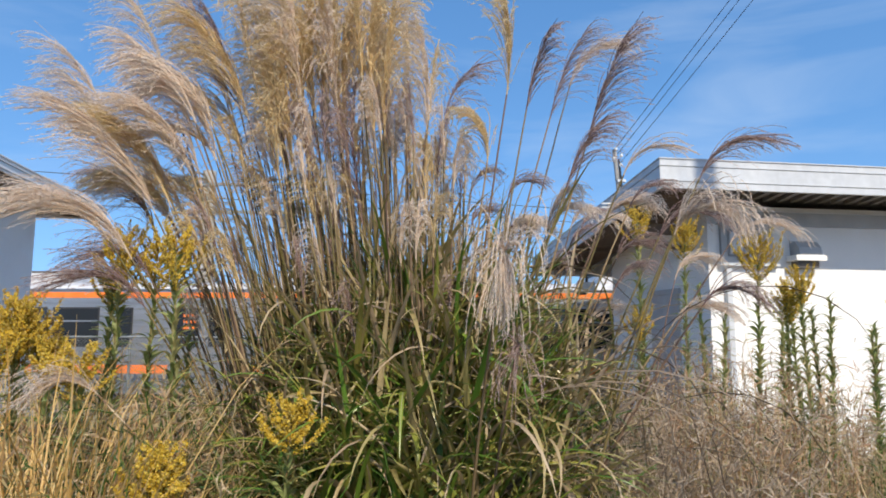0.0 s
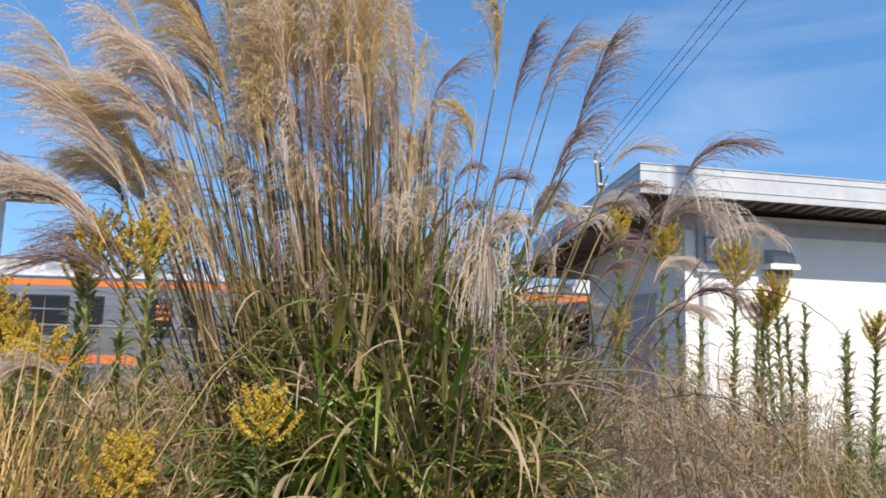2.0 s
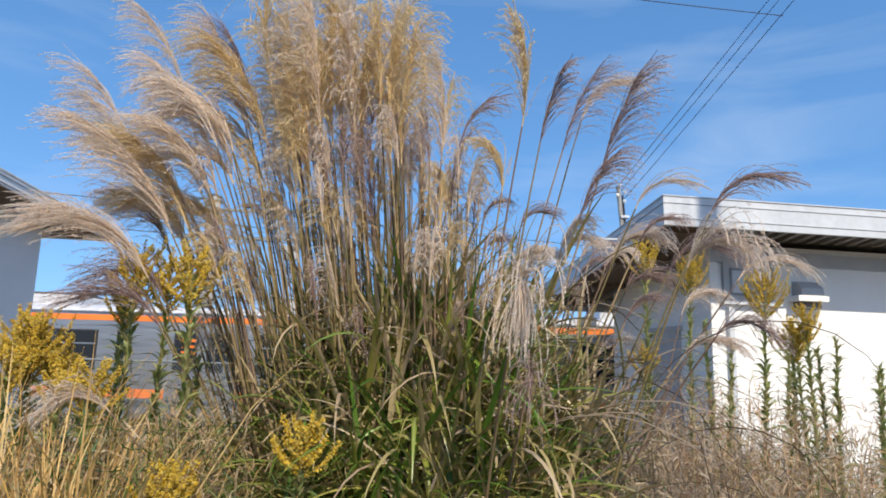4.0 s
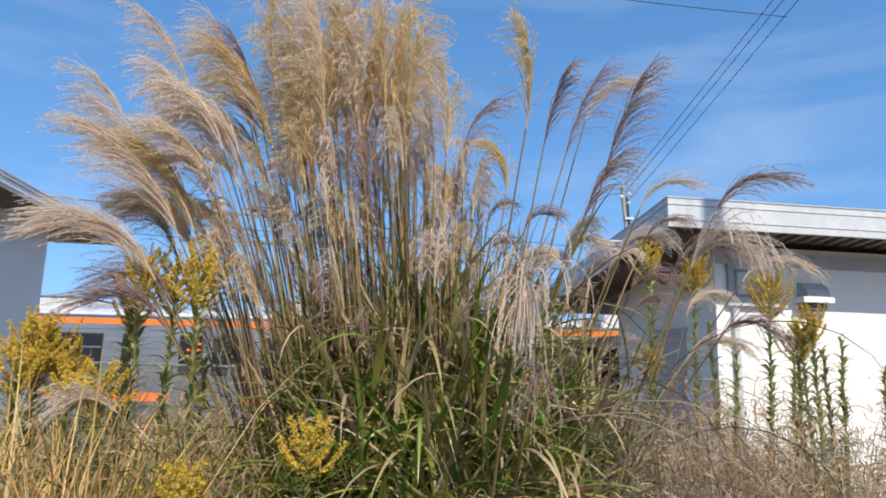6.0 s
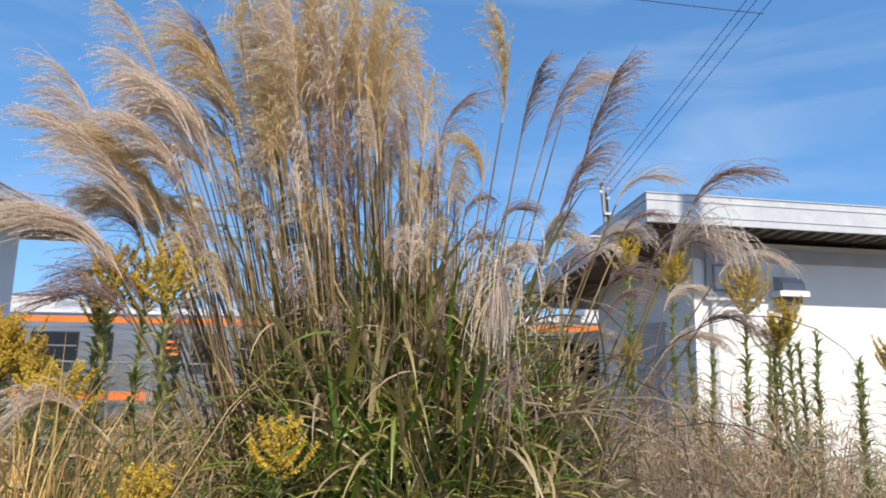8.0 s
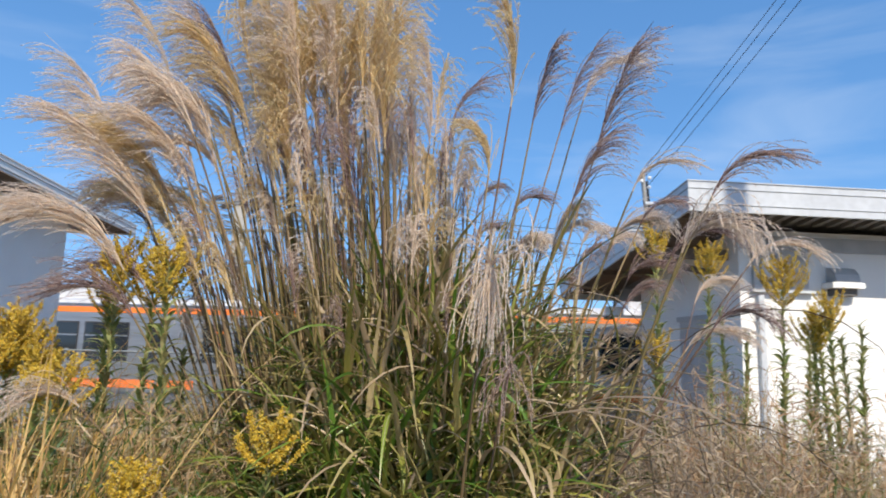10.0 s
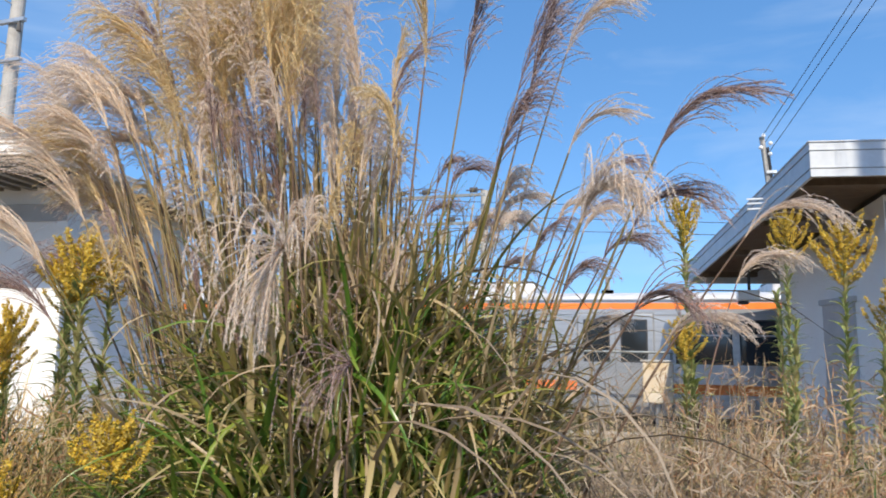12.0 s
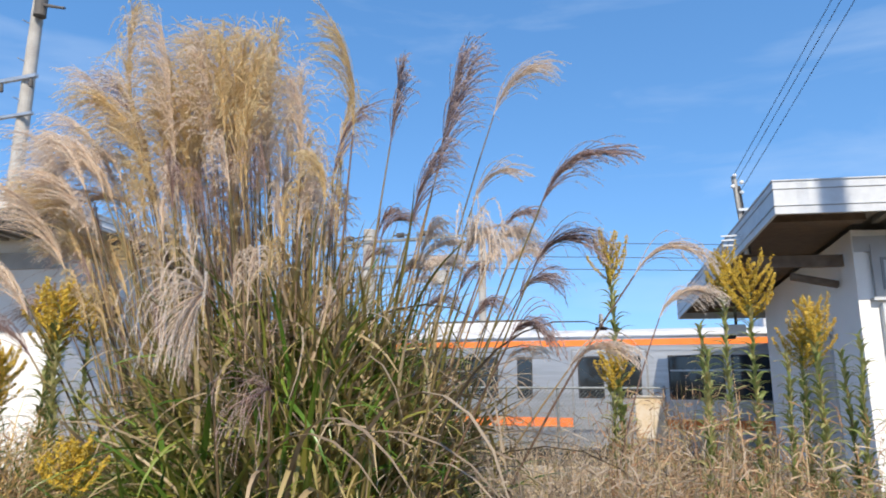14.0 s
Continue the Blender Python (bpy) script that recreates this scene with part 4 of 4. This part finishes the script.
GR = {
    "tall": goldenrod(2.05, 32, 0.75, 1.92, 0.25, "tall goldenrod with a yellow spray over narrow leaves"),
    "leafy": goldenrod(1.80, 20, 0.55, 1.74, 0.19, "leafy goldenrod with a small fading yellow spray"),
    "full": goldenrod(1.45, 22, 0.60, 1.34, 0.16, "bushy goldenrod in full mustard-yellow bloom"),
    "green": goldenrod(1.60, 0, 0.50, 1.59, 0.1, "goldenrod in leaf with no open flowers"),
}


def put_goldenrod(kind, x, y, top, lean=0.0, turn=None):
    height = {"tall": 2.05, "leafy": 1.80, "full": 1.45, "green": 1.60}[kind]
    k = top / height
    m = pose(x, y, 0, rng.normal() * 1.5, lean, rng.uniform(0, 360) if turn is None else turn) 
    ob = copy_thing(GR[kind], m)
    ob.scale = (1.0, 1.0, k)
    return ob


for kind, x, y, top, lean in (
    ("green", 1.88, 3.35, 1.66, -1), ("leafy", 2.02, 3.36, 1.86, 0), ("green", 2.11, 3.38, 1.74, 2), ("leafy", 1.97, 3.46, 1.76, -2), ("leafy", 2.06, 3.50, 1.80, 1), ("green", 2.16, 3.48, 1.68, 1),
    ("green", 2.26, 3.34, 1.58, 0), ("leafy", 2.37, 3.36, 1.68, 1), ("leafy", 2.52, 3.42, 1.66, 2), ("green", 2.46, 3.6, 1.6, -1),
    ("tall", 1.72, 3.46, 2.02, 2), ("tall", 1.74, 4.30, 2.24, -1), ("leafy", 1.25, 3.45, 2.18, 0), ("green", 1.52, 3.35, 1.68, 1), ("green", 1.62, 3.6, 1.8, 0), ("leafy", 1.20, 3.38, 1.66, -1),
    ("leafy", -0.58, 2.12, 1.86, -2), ("tall", -0.90, 2.36, 1.90, -1), ("tall", -0.80, 2.42, 1.89, 1), ("full", -1.2, 2.28, 1.60, 0), ("leafy", -1.0, 2.46, 1.8, 0), ("full", -0.39, 1.68, 1.23, 0), ("full", -0.21, 1.80, 1.38, 1),
    ("full", -0.45, 1.76, 1.27, -2), ("full", -0.98, 2.10, 1.52, 0), ("tall", -1.10, 2.25, 1.64, -2), ("full", -1.3, 2.5, 1.68, 0), ("tall", -1.02, 2.4, 1.6, 3), ("leafy", -1.16, 2.1, 1.55, -3),
    ("green", -0.62, 2.4, 1.55, 1), ("leafy", -0.8, 1.9, 1.5, 0),
):
    put_goldenrod(kind, x, y, top, lean)


for p in GR.values():
    for o in (*p.children_recursive, p):
        bpy.data.objects.remove(o)


# ---- dry grass and weeds ----
def blade_field(name, count, spot, tall, width, mat, label, category, droop=0.35, twigs=0):
    s = Soup()
    for i in range(count):
        x, y = spot()
        h = tall() if callable(tall) else tall
        a = rng.uniform(0, 2 * math.pi)
        side = np.array((math.cos(a), math.sin(a), 0))
        out = np.array((-math.sin(a), math.cos(a), 0)) * h * droop * rng.uniform(0.2, 1.3)
        z0 = ground_height(x, y)
        base = np.array((x, y, z0))
        line = bezier(base, base + (0, 0, h * 0.75) + out * 0.15, base + out + (0, 0, h * rng.uniform(0.72, 1.0)), 6)
        w = width * rng.uniform(0.6, 1.3)
        s.strip(line, [w, w, w * 0.9, w * 0.75, w * 0.5, w * 0.08], side)
        for k in range(twigs):
            t = rng.uniform(0.55, 0.98) * 5
            j = min(int(t), 4)
            o = line[j] + (line[j + 1] - line[j]) * (t - j)
            d = unit(rng.normal(size=3) + np.array((0, 0, 0.5)))
            ln = rng.uniform(0.03, 0.09)
            e = o + d * ln
            s.strip([o, (o + e) / 2 + rng.normal(size=3) * 0.006, e], [0.0016, w * 0.85, 0.0008], unit(np.cross(d, rng.normal(size=3))))
    return tagged(s.make(name, [mat]), label, category, kind="stuff")


blade_field("straw_grass", 1100, lambda: (rng.uniform(-0.95, -0.55), rng.uniform(1.35, 2.0)), lambda: rng.uniform(1.05, 1.66), 0.0075, M_STRAW, "tall sunlit golden straw grass", "dry grass", 0.38)
blade_field("straw_grass", 500, lambda: (rng.uniform(-2.0, -0.8), rng.uniform(1.9, 2.9)), lambda: rng.uniform(1.0, 1.66), 0.007, M_STRAW, "tall sunlit golden straw grass", "dry grass", 0.3)
blade_field("dry_weeds", 2000, lambda: (rng.uniform(-2.8, -0.3), rng.uniform(1.8, 4.5)), lambda: rng.uniform(0.7, 1.45), 0.006, M_WEED, "tangled brown dry weeds", "dry weeds", 0.35, 5)
blade_field("green_weeds", 1500, lambda: (rng.uniform(-1.3, 0.0), rng.uniform(1.4, 2.1)), lambda: rng.uniform(0.7, 1.22), 0.008, M_GREENWEED, "low green weeds under the goldenrod", "weeds", 0.3, 6)
blade_field("dry_weeds", 2600, lambda: (rng.uniform(0.75, 4.2), rng.uniform(2.3, 5.5)), lambda: rng.uniform(0.6, 1.32), 0.006, M_WEED, "tangled brown dry weeds", "dry weeds", 0.4, 6)
blade_field("dry_weeds", 700, lambda: (rng.uniform(0.85, 2.3), rng.uniform(2.3, 3.6)), lambda: rng.uniform(0.9, 1.42), 0.006, M_WEED, "tall bleached weed stalks beside the clump", "dry weeds", 0.4, 7)
blade_field("dry_weeds", 3200, lambda: (rng.uniform(-4.5, 4.0), rng.uniform(4.5, 11.6)), lambda: rng.uniform(0.4, 0.95), 0.008, M_WEED, "field of brown dry weeds before the fence", "dry weeds", 0.45, 3)
blade_field("russet_weeds", 640, lambda: (rng.uniform(1.15, 2.0), rng.uniform(2.8, 3.9)), lambda: rng.uniform(1.0, 1.66), 0.006, M_RUSSET, "russet-brown withered weed stalks", "dry weeds", 0.15, 14)
blade_field("dry_weeds", 1100, lambda: (rng.uniform(-1.5, -0.32), rng.uniform(1.75, 2.6)), lambda: rng.uniform(0.95, 1.5), 0.006, M_WEED, "dense brown weeds among the goldenrod", "dry weeds", 0.3, 9)
blade_field("russet_weeds", 620, lambda: (rng.uniform(-1.1, -0.4), rng.uniform(1.9, 2.6)), lambda: rng.uniform(1.0, 1.56), 0.006, M_RUSSET, "russet-brown withered weed stalks", "dry weeds", 0.2, 12)
blade_field("green_weeds", 420, lambda: (rng.uniform(-1.1, -0.38), rng.uniform(1.7, 2.3)), lambda: rng.uniform(1.0, 1.48), 0.006, M_GREENWEED, "leafy green weeds beside the clump", "weeds", 0.2, 14)
blade_field("dry_weeds", 420, lambda: (rng.uniform(0.72, 1.35), rng.uniform(2.35, 3.1)), lambda: rng.uniform(1.15, 1.66), 0.005, M_DEADSTALK, "tall grey-brown withered stalks leaning beside the clump", "dry weeds", 0.45, 10)
blade_field("green_weeds", 420, lambda: (rng.uniform(1.1, 2.7), rng.uniform(2.6, 3.7)), lambda: rng.uniform(0.8, 1.32), 0.007, M_GREENWEED, "green weeds among the dry stalks", "weeds", 0.3, 7)
blade_field("straw_grass", 170, lambda: (rng.uniform(-0.66, -0.36), rng.uniform(1.28, 1.62)), lambda: rng.uniform(1.1, 1.58), 0.0075, M_STRAW, "bright straw blades leaning before the goldenrod", "dry grass", 0.45)
